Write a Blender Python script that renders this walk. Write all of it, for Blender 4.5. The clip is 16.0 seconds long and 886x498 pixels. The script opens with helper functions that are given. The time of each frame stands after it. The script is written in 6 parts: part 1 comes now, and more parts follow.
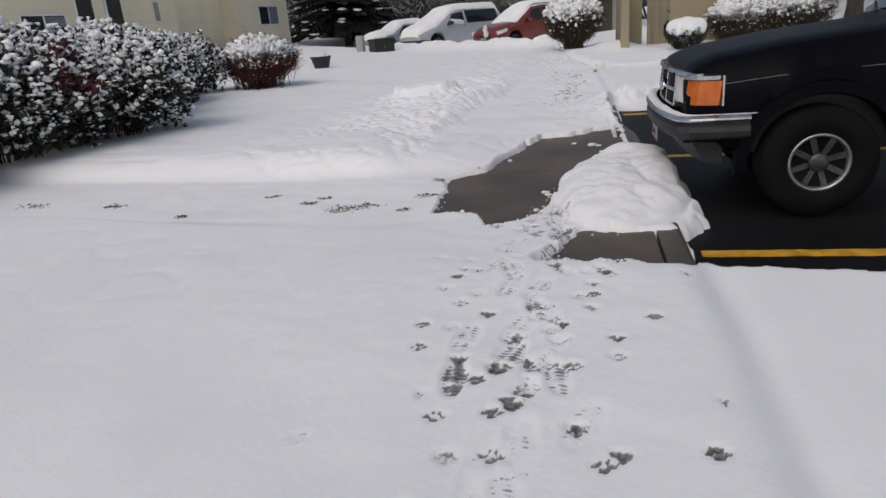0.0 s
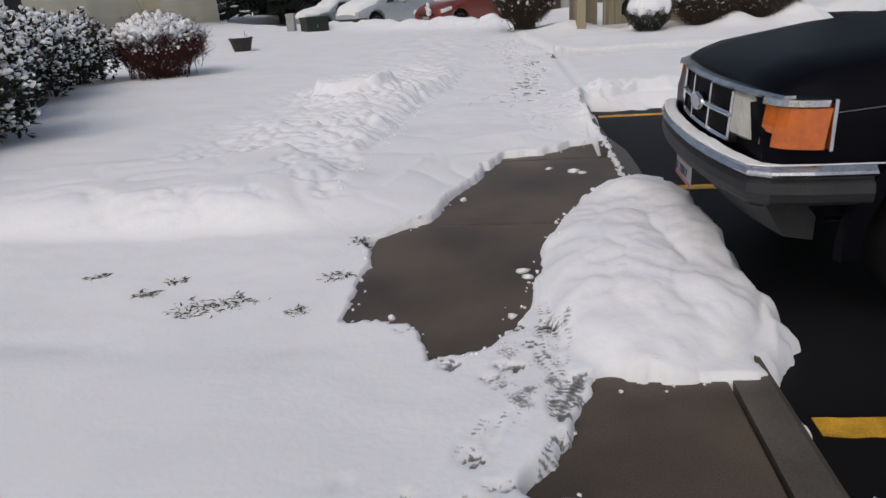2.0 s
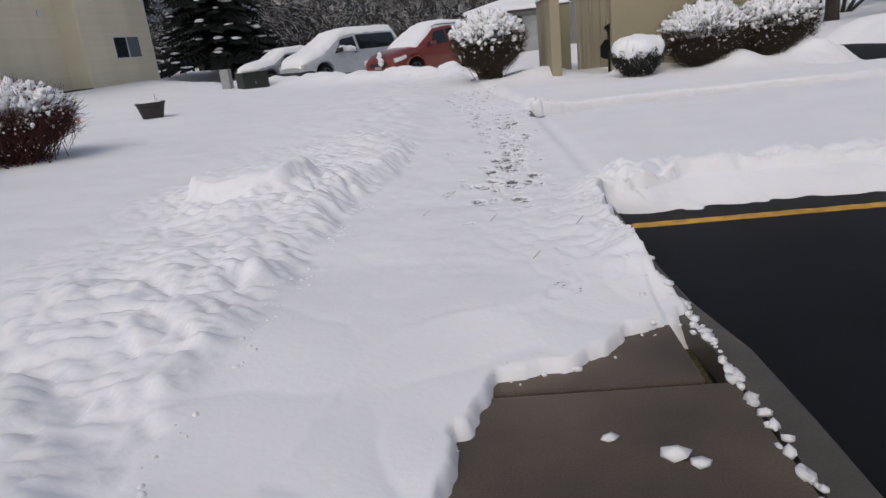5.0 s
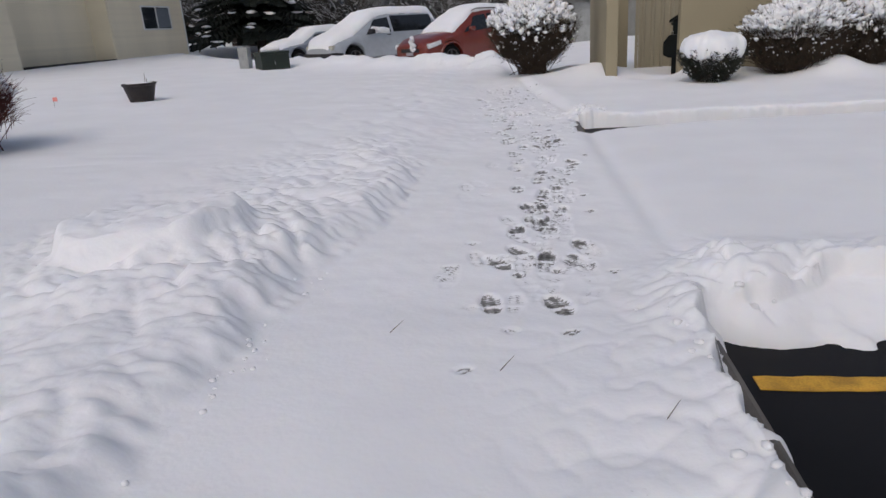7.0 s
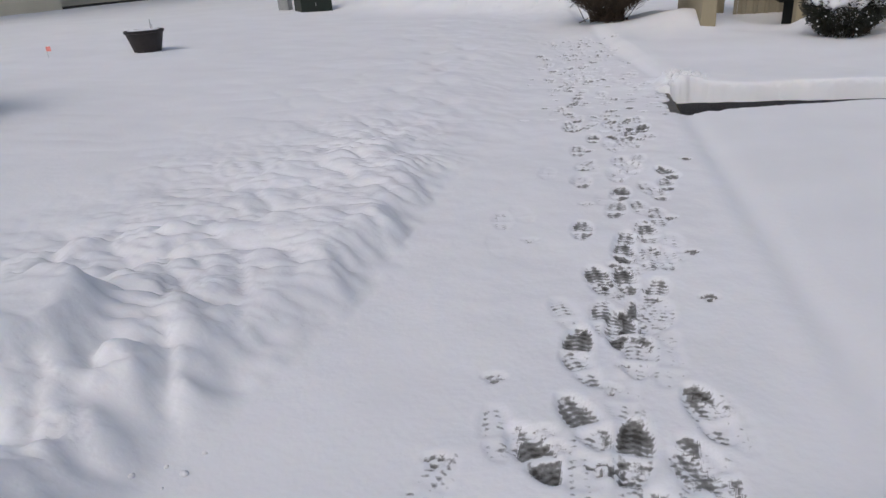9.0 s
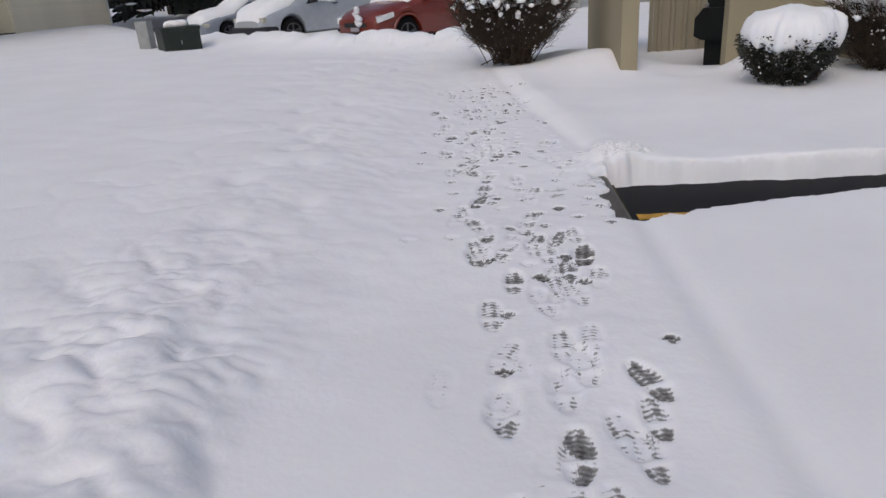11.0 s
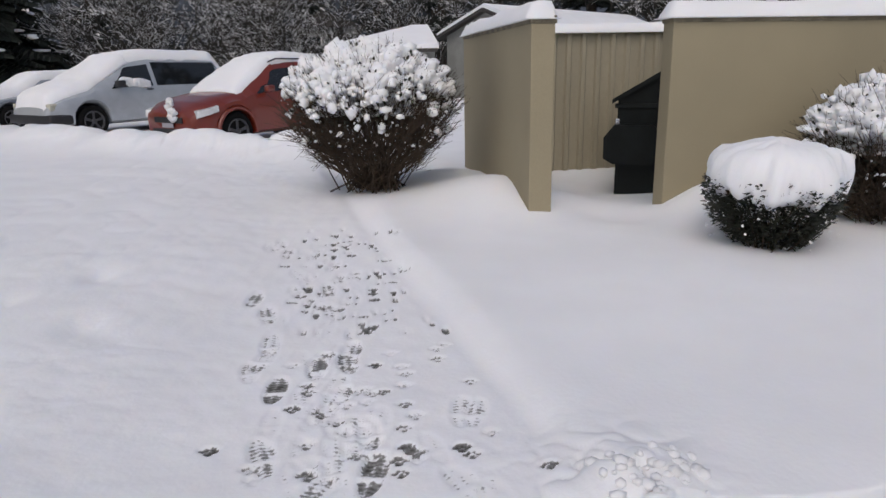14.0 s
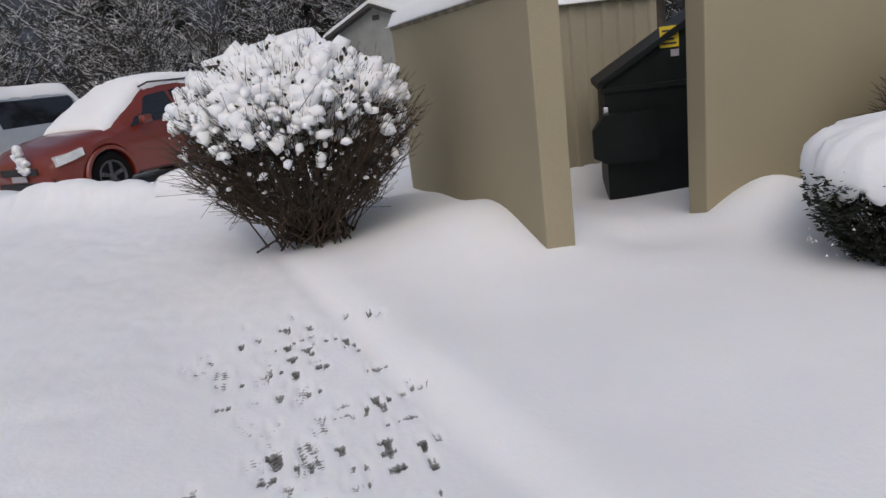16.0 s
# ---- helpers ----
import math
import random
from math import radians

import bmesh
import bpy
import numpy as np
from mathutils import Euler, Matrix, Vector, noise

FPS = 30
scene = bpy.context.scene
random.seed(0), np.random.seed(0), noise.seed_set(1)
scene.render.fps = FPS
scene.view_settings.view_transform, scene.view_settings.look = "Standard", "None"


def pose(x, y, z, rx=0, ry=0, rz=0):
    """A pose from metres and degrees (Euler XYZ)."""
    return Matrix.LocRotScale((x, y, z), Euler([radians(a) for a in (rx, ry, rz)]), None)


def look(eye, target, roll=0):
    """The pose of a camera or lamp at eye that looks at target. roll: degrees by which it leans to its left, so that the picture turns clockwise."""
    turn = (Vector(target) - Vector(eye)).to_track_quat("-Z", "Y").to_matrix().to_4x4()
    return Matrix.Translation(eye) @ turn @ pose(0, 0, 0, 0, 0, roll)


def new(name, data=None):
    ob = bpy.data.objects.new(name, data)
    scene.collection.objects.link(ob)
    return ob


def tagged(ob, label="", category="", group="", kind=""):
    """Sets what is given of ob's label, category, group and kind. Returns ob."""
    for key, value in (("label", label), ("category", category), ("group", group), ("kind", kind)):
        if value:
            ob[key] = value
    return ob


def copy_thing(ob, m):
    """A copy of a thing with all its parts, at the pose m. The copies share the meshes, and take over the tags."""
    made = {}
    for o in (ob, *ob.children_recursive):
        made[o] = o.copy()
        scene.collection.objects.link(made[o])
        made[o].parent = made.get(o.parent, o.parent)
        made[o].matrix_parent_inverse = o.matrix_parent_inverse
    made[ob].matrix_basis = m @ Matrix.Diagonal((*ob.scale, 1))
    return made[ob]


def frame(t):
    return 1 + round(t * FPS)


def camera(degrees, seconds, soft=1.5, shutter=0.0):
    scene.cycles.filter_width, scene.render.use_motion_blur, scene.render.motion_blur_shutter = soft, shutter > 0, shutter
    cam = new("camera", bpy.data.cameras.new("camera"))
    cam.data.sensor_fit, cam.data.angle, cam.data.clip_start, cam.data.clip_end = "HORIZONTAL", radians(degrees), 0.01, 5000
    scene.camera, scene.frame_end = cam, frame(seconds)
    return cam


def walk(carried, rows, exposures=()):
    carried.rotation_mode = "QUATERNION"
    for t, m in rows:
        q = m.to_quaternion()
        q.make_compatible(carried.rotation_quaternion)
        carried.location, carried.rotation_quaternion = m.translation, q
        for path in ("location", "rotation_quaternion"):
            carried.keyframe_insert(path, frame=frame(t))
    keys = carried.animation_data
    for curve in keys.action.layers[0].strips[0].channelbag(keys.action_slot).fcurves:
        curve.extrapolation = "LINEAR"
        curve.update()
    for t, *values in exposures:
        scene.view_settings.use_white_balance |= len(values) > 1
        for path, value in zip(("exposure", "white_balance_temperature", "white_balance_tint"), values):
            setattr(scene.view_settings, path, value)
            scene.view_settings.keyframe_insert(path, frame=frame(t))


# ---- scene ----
cam = camera(67.4, 16.0)
METRES, EYE, TILT, LEAN, TURN = 16.38, 1.26, 0.0, 0.0, 12.6
ROWS = [
    (0.0, 0.0, 0.0, 0.0, -1.56, -18.96, 4.56),
    (0.5, 0.0012, 0.0317, -0.0002, -5.43, -19.4, 3.52),
    (1.0, 0.0071, 0.0644, -0.0022, -3.3, -18.88, 4.47),
    (1.5, 0.0101, 0.0921, -0.0023, -3.35, -19.44, 3.33),
    (2.0, 0.0122, 0.1207, 0.0001, -6.2, -21.11, 4.19),
    (2.5, 0.0188, 0.1511, -0.0006, -3.83, -18.29, 1.61),
    (3.0, 0.0206, 0.1844, -0.0001, -8.88, -19.51, 0.12),
    (3.5, 0.0231, 0.2143, -0.002, -6.67, -16.7, 3.14),
    (6.0, 0.0624, 0.3721, -0.0012, -11.23, -18.47, 7.37),
    (6.5, 0.0725, 0.402, -0.0017, -5.7, -15.79, 2.29),
    (7.0, 0.0784, 0.4329, -0.0009, -5.75, -18.75, 3.66),
    (7.5, 0.0865, 0.4653, -0.0018, -0.18, -20.68, 5.22),
    (8.0, 0.091, 0.4955, -0.0039, -0.69, -24.29, 2.35),
    (8.5, 0.0947, 0.5251, -0.002, -0.55, -21.54, 2.71),
    (9.0, 0.1019, 0.5522, -0.0018, -0.3, -23.25, 3.66),
    (11.5, 0.1323, 0.7087, 0.0042, -12.92, -20.13, 3.66),
    (12.0, 0.1382, 0.7394, 0.0061, -16.63, -16.9, 3.73),
    (12.5, 0.1452, 0.7699, 0.0056, -11.68, -14.35, 4.65),
    (13.0, 0.1517, 0.801, 0.007, -16.54, -16.14, 3.54),
    (13.5, 0.1573, 0.8318, 0.0099, -22.49, -19.85, 4.41),
    (14.0, 0.1637, 0.8619, 0.0097, -20.8, -15.41, 1.1),
    (14.5, 0.1668, 0.8902, 0.0088, -23.77, -15.73, 2.07),
    (15.0, 0.1698, 0.9193, 0.0099, -24.16, -14.89, 4.94),
    (15.5, 0.1734, 0.9489, 0.0101, -25.54, -15.31, 5.94),
    (16.0, 0.175, 0.9779, 0.0105, -30.86, -16.21, 7.06),
]
walk(cam, [(t, pose(0, 0, EYE, TILT, LEAN, TURN) @ pose(METRES * x, METRES * y, METRES * z, 90 + pitch, roll, yaw)) for t, x, y, z, yaw, pitch, roll in ROWS],
     [(0.0, -0.02, 6620, 11), (3.5, 0.03, 6570, 11), (6.0, -0.04, 6460, 13), (9.0, -0.09, 6360, 12), (12.0, -0.01, 6440, 13), (16.0, 0.04, 6440, 12)])

# ---- world, sun, exposure ----
world = bpy.data.worlds.new("overcast_sky")
scene.world = world
world.use_nodes = True
wn, wl = world.node_tree.nodes, world.node_tree.links
sky = wn.new("ShaderNodeTexSky")
sky.sky_type = "NISHITA"
sky.sun_disc = False
sky.sun_elevation = radians(50)
sky.sun_rotation = radians(200)
sky.dust_density = 4.0
grey = wn.new("ShaderNodeHueSaturation")
grey.inputs["Saturation"].default_value = 0.75
wl.new(sky.outputs[0], grey.inputs["Color"])
wl.new(grey.outputs[0], wn["Background"].inputs["Color"])
wn["Background"].inputs["Strength"].default_value = 0.105
sun = new("sun", bpy.data.lights.new("sun", "SUN"))
sun.data.energy = 0.28
sun.data.angle = radians(60)
sun.data.color = (1.0, 0.98, 0.96)
sun.matrix_world = look((0, 0, 30), (0 + 30 * math.tan(radians(40)) * math.sin(radians(20)), 30 * math.tan(radians(40)) * math.cos(radians(20)), 0))


# ---- materials ----
def material(name, colour, rough=0.7, metal=0.0, spread=0.15, scale=6.0, fine=60.0, bump=0.2, second=None, coat=0.0, spec=0.5, stretch=(1, 1, 1), depth=0.01, bands=(0.35, 0.65), each=0.0):
    """A surface with stains at one scale, grain at another, and a little relief."""
    m = bpy.data.materials.new(name)
    m.use_nodes = True
    n, l = m.node_tree.nodes, m.node_tree.links
    b = n["Principled BSDF"]
    b.inputs["Roughness"].default_value = rough
    b.inputs["Metallic"].default_value = metal
    b.inputs["Coat Weight"].default_value = coat
    b.inputs["Coat Roughness"].default_value = 0.08
    b.inputs["Specular IOR Level"].default_value = spec
    geo = n.new("ShaderNodeTexCoord")
    mp = n.new("ShaderNodeMapping")
    mp.inputs["Scale"].default_value = stretch
    l.new(geo.outputs["Object"], mp.inputs["Vector"])
    big, small = n.new("ShaderNodeTexNoise"), n.new("ShaderNodeTexNoise")
    big.inputs["Scale"].default_value, small.inputs["Scale"].default_value = scale, fine
    big.inputs["Detail"].default_value, small.inputs["Detail"].default_value = 5, 4
    for k in (big, small):
        l.new(mp.outputs[0], k.inputs["Vector"])
    ramp = n.new("ShaderNodeValToRGB")
    dark = second or tuple(c * (1 - spread) for c in colour)
    light = tuple(min(1, c * (1 + spread * 0.5)) for c in colour)
    ramp.color_ramp.elements[0].color, ramp.color_ramp.elements[1].color = (*dark, 1), (*light, 1)
    ramp.color_ramp.elements[0].position, ramp.color_ramp.elements[1].position = bands
    l.new(big.outputs["Fac"], ramp.inputs["Fac"])
    grain = n.new("ShaderNodeMixRGB")
    grain.blend_type = "OVERLAY"
    grain.inputs["Fac"].default_value = min(1.0, spread * 1.6)
    l.new(ramp.outputs[0], grain.inputs["Color1"])
    l.new(small.outputs["Fac"], grain.inputs["Color2"])
    last = grain.outputs[0]
    if each:
        info, hsv, rng = n.new("ShaderNodeObjectInfo"), n.new("ShaderNodeHueSaturation"), n.new("ShaderNodeMapRange")
        rng.inputs["To Min"].default_value, rng.inputs["To Max"].default_value = 1 - each, 1 + each
        l.new(info.outputs["Random"], rng.inputs["Value"])
        l.new(rng.outputs[0], hsv.inputs["Value"])
        l.new(last, hsv.inputs["Color"])
        last = hsv.outputs[0]
    l.new(last, b.inputs["Base Color"])
    if bump:
        bp = n.new("ShaderNodeBump")
        bp.inputs["Strength"].default_value, bp.inputs["Distance"].default_value = bump, depth
        l.new(small.outputs["Fac"], bp.inputs["Height"])
        l.new(bp.outputs[0], b.inputs["Normal"])
    return m


def snow_material(name, attribute=False):
    m = material(name, (0.86, 0.87, 0.885), 0.75, spread=0.03, scale=1.3, fine=38, bump=0.16, depth=0.012, spec=0.25)
    n, l = m.node_tree.nodes, m.node_tree.links
    b = n["Principled BSDF"]
    b.inputs["Subsurface Weight"].default_value = 0.35
    b.inputs["Subsurface Scale"].default_value = 1.0
    b.inputs["Subsurface Radius"].default_value = (0.03, 0.035, 0.045)
    if attribute:
        # trodden to slush and to the wet concrete: soles keep the bars of their lugs
        def node(kind, **values):
            k = n.new(kind)
            for key, value in values.items():
                k.inputs[key.replace("_", " ")].default_value = value
            return k

        def calc(op, *sources):
            k = n.new("ShaderNodeMath")
            k.operation = op
            for i, source in enumerate(sources):
                if isinstance(source, (int, float)):
                    k.inputs[i].default_value = source
                else:
                    l.new(source, k.inputs[i])
            return k.outputs[0]

        at, boot, tc = n.new("ShaderNodeAttribute"), n.new("ShaderNodeAttribute"), n.new("ShaderNodeTexCoord")
        at.attribute_name, boot.attribute_name = "slush", "boot"
        fine, blot = node("ShaderNodeTexNoise", Scale=85.0, Detail=4.0), node("ShaderNodeTexNoise", Scale=16.0, Detail=3.0)
        for k in (fine, blot):
            l.new(tc.outputs["Object"], k.inputs["Vector"])
        uv = n.new("ShaderNodeSeparateXYZ")
        l.new(boot.outputs["Vector"], uv.inputs[0])
        bars = calc("SINE", calc("MULTIPLY_ADD", calc("ABSOLUTE", uv.outputs[1]), 95.0, calc("MULTIPLY", uv.outputs[0], 250.0)))
        cross = calc("SINE", calc("MULTIPLY", uv.outputs[1], 150.0))
        lug = calc("MULTIPLY", calc("MULTIPLY_ADD", bars, 0.10, calc("MULTIPLY", cross, 0.09)), uv.outputs[2])
        total = calc("ADD", calc("MULTIPLY_ADD", fine.outputs["Fac"], 0.62, at.outputs["Fac"]), calc("MULTIPLY_ADD", blot.outputs["Fac"], 0.85, lug))
        edge = node("ShaderNodeMapRange", From_Min=1.10, From_Max=1.36)
        edge.interpolation_type = "SMOOTHSTEP"
        l.new(total, edge.inputs["Value"])
        deep = node("ShaderNodeMapRange", From_Min=1.30, From_Max=1.75)
        l.new(total, deep.inputs["Value"])
        wet, mix = n.new("ShaderNodeMixRGB"), n.new("ShaderNodeMixRGB")
        wet.inputs["Color1"].default_value, wet.inputs["Color2"].default_value = (0.30, 0.30, 0.29, 1), (0.066, 0.062, 0.055, 1)
        l.new(deep.outputs[0], wet.inputs["Fac"])
        src = b.inputs["Base Color"].links[0].from_socket
        l.new(edge.outputs[0], mix.inputs["Fac"])
        l.new(src, mix.inputs["Color1"])
        l.new(wet.outputs[0], mix.inputs["Color2"])
        l.new(mix.outputs[0], b.inputs["Base Color"])
    return m


SNOW = snow_material("snow")
GROUND_SNOW = snow_material("ground_snow", True)
CONCRETE = material("wet_concrete", (0.098, 0.074, 0.052), 0.48, spread=0.42, scale=1.7, fine=150, bump=0.3, depth=0.002, each=0.10)
KERB = material("kerb_concrete", (0.095, 0.083, 0.068), 0.5, spread=0.3, scale=3, fine=140, bump=0.3, depth=0.003)
ASPHALT = material("wet_asphalt", (0.008, 0.008, 0.0095), 0.6, spread=0.4, scale=1.2, fine=260, bump=0.5, depth=0.004, spec=0.14)
YELLOW = material("yellow_road_paint", (0.62, 0.34, 0.03), 0.55, spread=0.35, scale=9, fine=120, bump=0.2, depth=0.002)
TAN = material("tan_masonry_paint", (0.315, 0.272, 0.178), 0.85, spread=0.07, scale=0.8, fine=110, bump=0.2, depth=0.004)
CAPSTAIN = material("stained_wall_coping", (0.22, 0.19, 0.13), 0.85, spread=0.4, scale=7, fine=90, bump=0.3)
PANEL = material("beige_corrugated_steel", (0.33, 0.295, 0.21), 0.55, spread=0.06, scale=2.5, fine=60, bump=0.1, stretch=(1, 1, 0.25))
SIDING = material("cream_vinyl_siding", (0.82, 0.74, 0.56), 0.6, spread=0.06, scale=0.6, fine=30, bump=0.1, each=0.03)
SHADE_TRIM = material("white_window_vinyl", (0.75, 0.75, 0.72), 0.5, spread=0.05, bump=0.05)
GLASS = material("dark_window_glass", (0.03, 0.035, 0.04), 0.06, spread=0.2, scale=1.0, bump=0.0, spec=0.8)
CURTAIN = material("grey_blue_blind", (0.16, 0.18, 0.20), 0.35, spread=0.1, bump=0.05)
CARGLASS = material("tinted_car_glass", (0.012, 0.014, 0.016), 0.05, spread=0.1, bump=0.0, spec=0.7)
BLACKPAINT = material("dark_blue_black_car_paint", (0.003, 0.003, 0.005), 0.34, spread=0.25, scale=1.2, fine=300, bump=0.02, coat=0.0, spec=0.06)
REDPAINT = material("orange_red_car_paint", (0.165, 0.020, 0.008), 0.34, spread=0.08, scale=1.0, bump=0.0, coat=0.6)
SILVER = material("silver_grey_car_paint", (0.42, 0.45, 0.48), 0.34, metal=0.25, spread=0.06, bump=0.0, coat=0.5)
GREYBLUE = material("blue_grey_car_paint", (0.25, 0.28, 0.32), 0.36, metal=0.2, spread=0.06, bump=0.0, coat=0.4)
WHITEPAINT = material("white_car_paint", (0.62, 0.62, 0.6), 0.4, spread=0.05, bump=0.0)
CHROME = material("weathered_chrome", (0.62, 0.62, 0.63), 0.17, metal=1.0, spread=0.2, scale=9, fine=80, bump=0.06)
RUBBER = material("black_rubber", (0.006, 0.006, 0.006), 0.85, spread=0.3, fine=90, bump=0.3, spec=0.15)
STEELRIM = material("dull_steel_rim", (0.10, 0.10, 0.105), 0.4, metal=0.7, spread=0.3, scale=14, bump=0.05)
VALANCE = material("dark_grey_valance", (0.018, 0.019, 0.021), 0.55, spread=0.3, scale=5, bump=0.1)
# near-black colour standing in for the shade inside the nose and grille openings
VOID = material("grille_opening_shade", (0.004, 0.004, 0.005), 0.7, spread=0.2, bump=0.1, spec=0.1)
PLASTIC = material("black_plastic_trim", (0.018, 0.018, 0.02), 0.55, spread=0.2, bump=0.1)
ALLOY = material("grey_alloy_wheel", (0.33, 0.33, 0.34), 0.35, metal=0.8, spread=0.2, scale=14, bump=0.05)
LENS = material("clear_yellowed_lens", (0.50, 0.49, 0.40), 0.12, spread=0.15, scale=10, bump=0.05, coat=0.6)
CLEARLENS = material("clear_bright_lens", (0.72, 0.74, 0.74), 0.12, spread=0.15, scale=10, bump=0.05, coat=0.6)
AMBER = material("amber_turn_lens", (0.58, 0.13, 0.012), 0.15, spread=0.15, scale=16, bump=0.1, coat=0.6)
PLATEWHITE = material("licence_plate_white", (0.36, 0.34, 0.37), 0.4, spread=0.1, scale=12, bump=0.0)
PLATERED = material("licence_plate_red", (0.35, 0.06, 0.07), 0.4, spread=0.15, bump=0.0)
INK = material("dark_ink", (0.02, 0.02, 0.05), 0.5, spread=0.1, bump=0.0)
DUMPGREEN = material("dark_green_steel", (0.004, 0.007, 0.007), 0.55, spread=0.4, scale=4, fine=70, bump=0.15, spec=0.25)
BOXGREEN = material("utility_green_steel", (0.009, 0.017, 0.010), 0.5, spread=0.25, scale=3, fine=50, bump=0.1)
STEELGREY = material("grey_galvanised_box", (0.30, 0.31, 0.30), 0.5, spread=0.15, bump=0.1)
POTDARK = material("dark_brown_planter", (0.020, 0.015, 0.014), 0.6, spread=0.3, scale=8, fine=70, bump=0.2)
STICKER = material("yellow_sticker", (0.75, 0.55, 0.03), 0.5, spread=0.08, bump=0.0)
PINK = material("pink_flag", (0.80, 0.28, 0.24), 0.6, spread=0.1, bump=0.0)
TWIG = material("dark_brown_twigs", (0.055, 0.036, 0.022), 0.85, spread=0.4, scale=12, fine=90, bump=0.2)
REDTWIG = material("reddish_brown_twigs", (0.075, 0.018, 0.014), 0.85, spread=0.4, scale=12, bump=0.2)
LEAF = material("dark_evergreen_leaves", (0.022, 0.026, 0.016), 0.6, spread=0.4, scale=20, bump=0.1)
REDLEAF = material("dark_red_leaves", (0.09, 0.018, 0.018), 0.6, spread=0.4, scale=14, bump=0.1)
GRASS = material("matted_grass", (0.075, 0.062, 0.022), 0.9, spread=0.5, scale=30, bump=0.3)
BARK = material("dark_bark", (0.045, 0.034, 0.026), 0.9, spread=0.4, scale=5, fine=40, bump=0.6, stretch=(1, 1, 0.2), depth=0.03)
GREYBARK = material("grey_lichen_bark", (0.036, 0.033, 0.028), 0.9, spread=0.4, scale=5, fine=40, bump=0.4)
NEEDLE = material("dark_conifer_needles", (0.010, 0.015, 0.010), 0.8, spread=0.4, scale=3, fine=30, bump=0.3)
FENCEWOOD = material("dark_fence_wood", (0.05, 0.04, 0.032), 0.85, spread=0.3, scale=4, bump=0.2, each=0.15)
GREYWALL = material("grey_board_wall", (0.28, 0.285, 0.27), 0.8, spread=0.12, scale=2, bump=0.15)
DARKTRIM = material("dark_eave_trim", (0.05, 0.045, 0.042), 0.7, spread=0.2, bump=0.1)
HILL = material("far_wooded_hill", (0.045, 0.055, 0.07), 0.95, spread=0.5, scale=0.06, fine=0.6, bump=0.0)


# ---- mesh helpers ----
def thing(name, label, category, at=(0, 0, 0), turn=0.0, group="", kind=""):
    ob = new(name)
    ob.matrix_basis = pose(*at, 0, 0, turn)
    return tagged(ob, label, category, group, kind)


def link(name, me, mat, parent=None, label=""):
    if mat is not None and not me.materials:
        me.materials.append(mat)
    ob = new(name, me)
    ob.parent = parent
    return tagged(ob, label)


def part(name, bm, mat, parent=None, label="", smooth=False):
    me = bpy.data.meshes.new(name)
    bmesh.ops.recalc_face_normals(bm, faces=bm.faces)
    bm.to_mesh(me)
    bm.free()
    if smooth:
        me.shade_smooth()
    return link(name, me, mat, parent, label)


def box(x0, x1, y0, y1, z0, z1, bevel=0.0, bm=None, segments=2):
    """A box with rounded edges."""
    bm = bm or bmesh.new()
    made = bmesh.ops.create_cube(bm, size=1.0, matrix=Matrix.Translation(((x0 + x1) / 2, (y0 + y1) / 2, (z0 + z1) / 2)) @ Matrix.Diagonal((x1 - x0, y1 - y0, z1 - z0, 1)))
    if bevel:
        edges = list({e for v in made["verts"] for e in v.link_edges})
        bmesh.ops.bevel(bm, geom=edges, offset=bevel, segments=segments, affect="EDGES", profile=0.6)
    return bm


def loft(rings, caps=True, closed=True):
    """A skin over rings of equally many points."""
    bm = bmesh.new()
    rows = [[bm.verts.new(p) for p in r] for r in rings]
    n = len(rows[0])
    for a, b in zip(rows, rows[1:]):
        for i in range(n if closed else n - 1):
            j = (i + 1) % n
            bm.faces.new((a[i], a[j], b[j], b[i]))
    if caps and closed:
        bm.faces.new(rows[0])
        bm.faces.new(rows[-1])
    return bm


def prism(outline, z0, z1, axis="z"):
    """An outline in two coordinates, drawn out along an axis."""
    put = {"z": lambda a, b, c: (a, b, c), "y": lambda a, b, c: (a, c, b), "x": lambda a, b, c: (c, a, b)}[axis]
    return loft([[put(a, b, z0) for a, b in outline], [put(a, b, z1) for a, b in outline]])


def tube(points, radii, sides=6):
    """A tapered tube along points."""
    rings = []
    for i, p in enumerate(points):
        a, b = points[max(0, i - 1)], points[min(len(points) - 1, i + 1)]
        d = (Vector(b) - Vector(a)).normalized()
        s = d.cross(Vector((0.31, 0.17, 0.93))).normalized()
        u = d.cross(s)
        rings.append([Vector(p) + radii[i] * (math.cos(k * math.tau / sides) * s + math.sin(k * math.tau / sides) * u) for k in range(sides)])
    return loft(rings)


def from_arrays(name, verts, faces, mat, parent=None, label="", smooth=False):
    me = bpy.data.meshes.new(name)
    me.from_pydata([tuple(v) for v in verts], [], [tuple(f) for f in faces])
    if smooth:
        me.shade_smooth()
    return link(name, me, mat, parent, label)


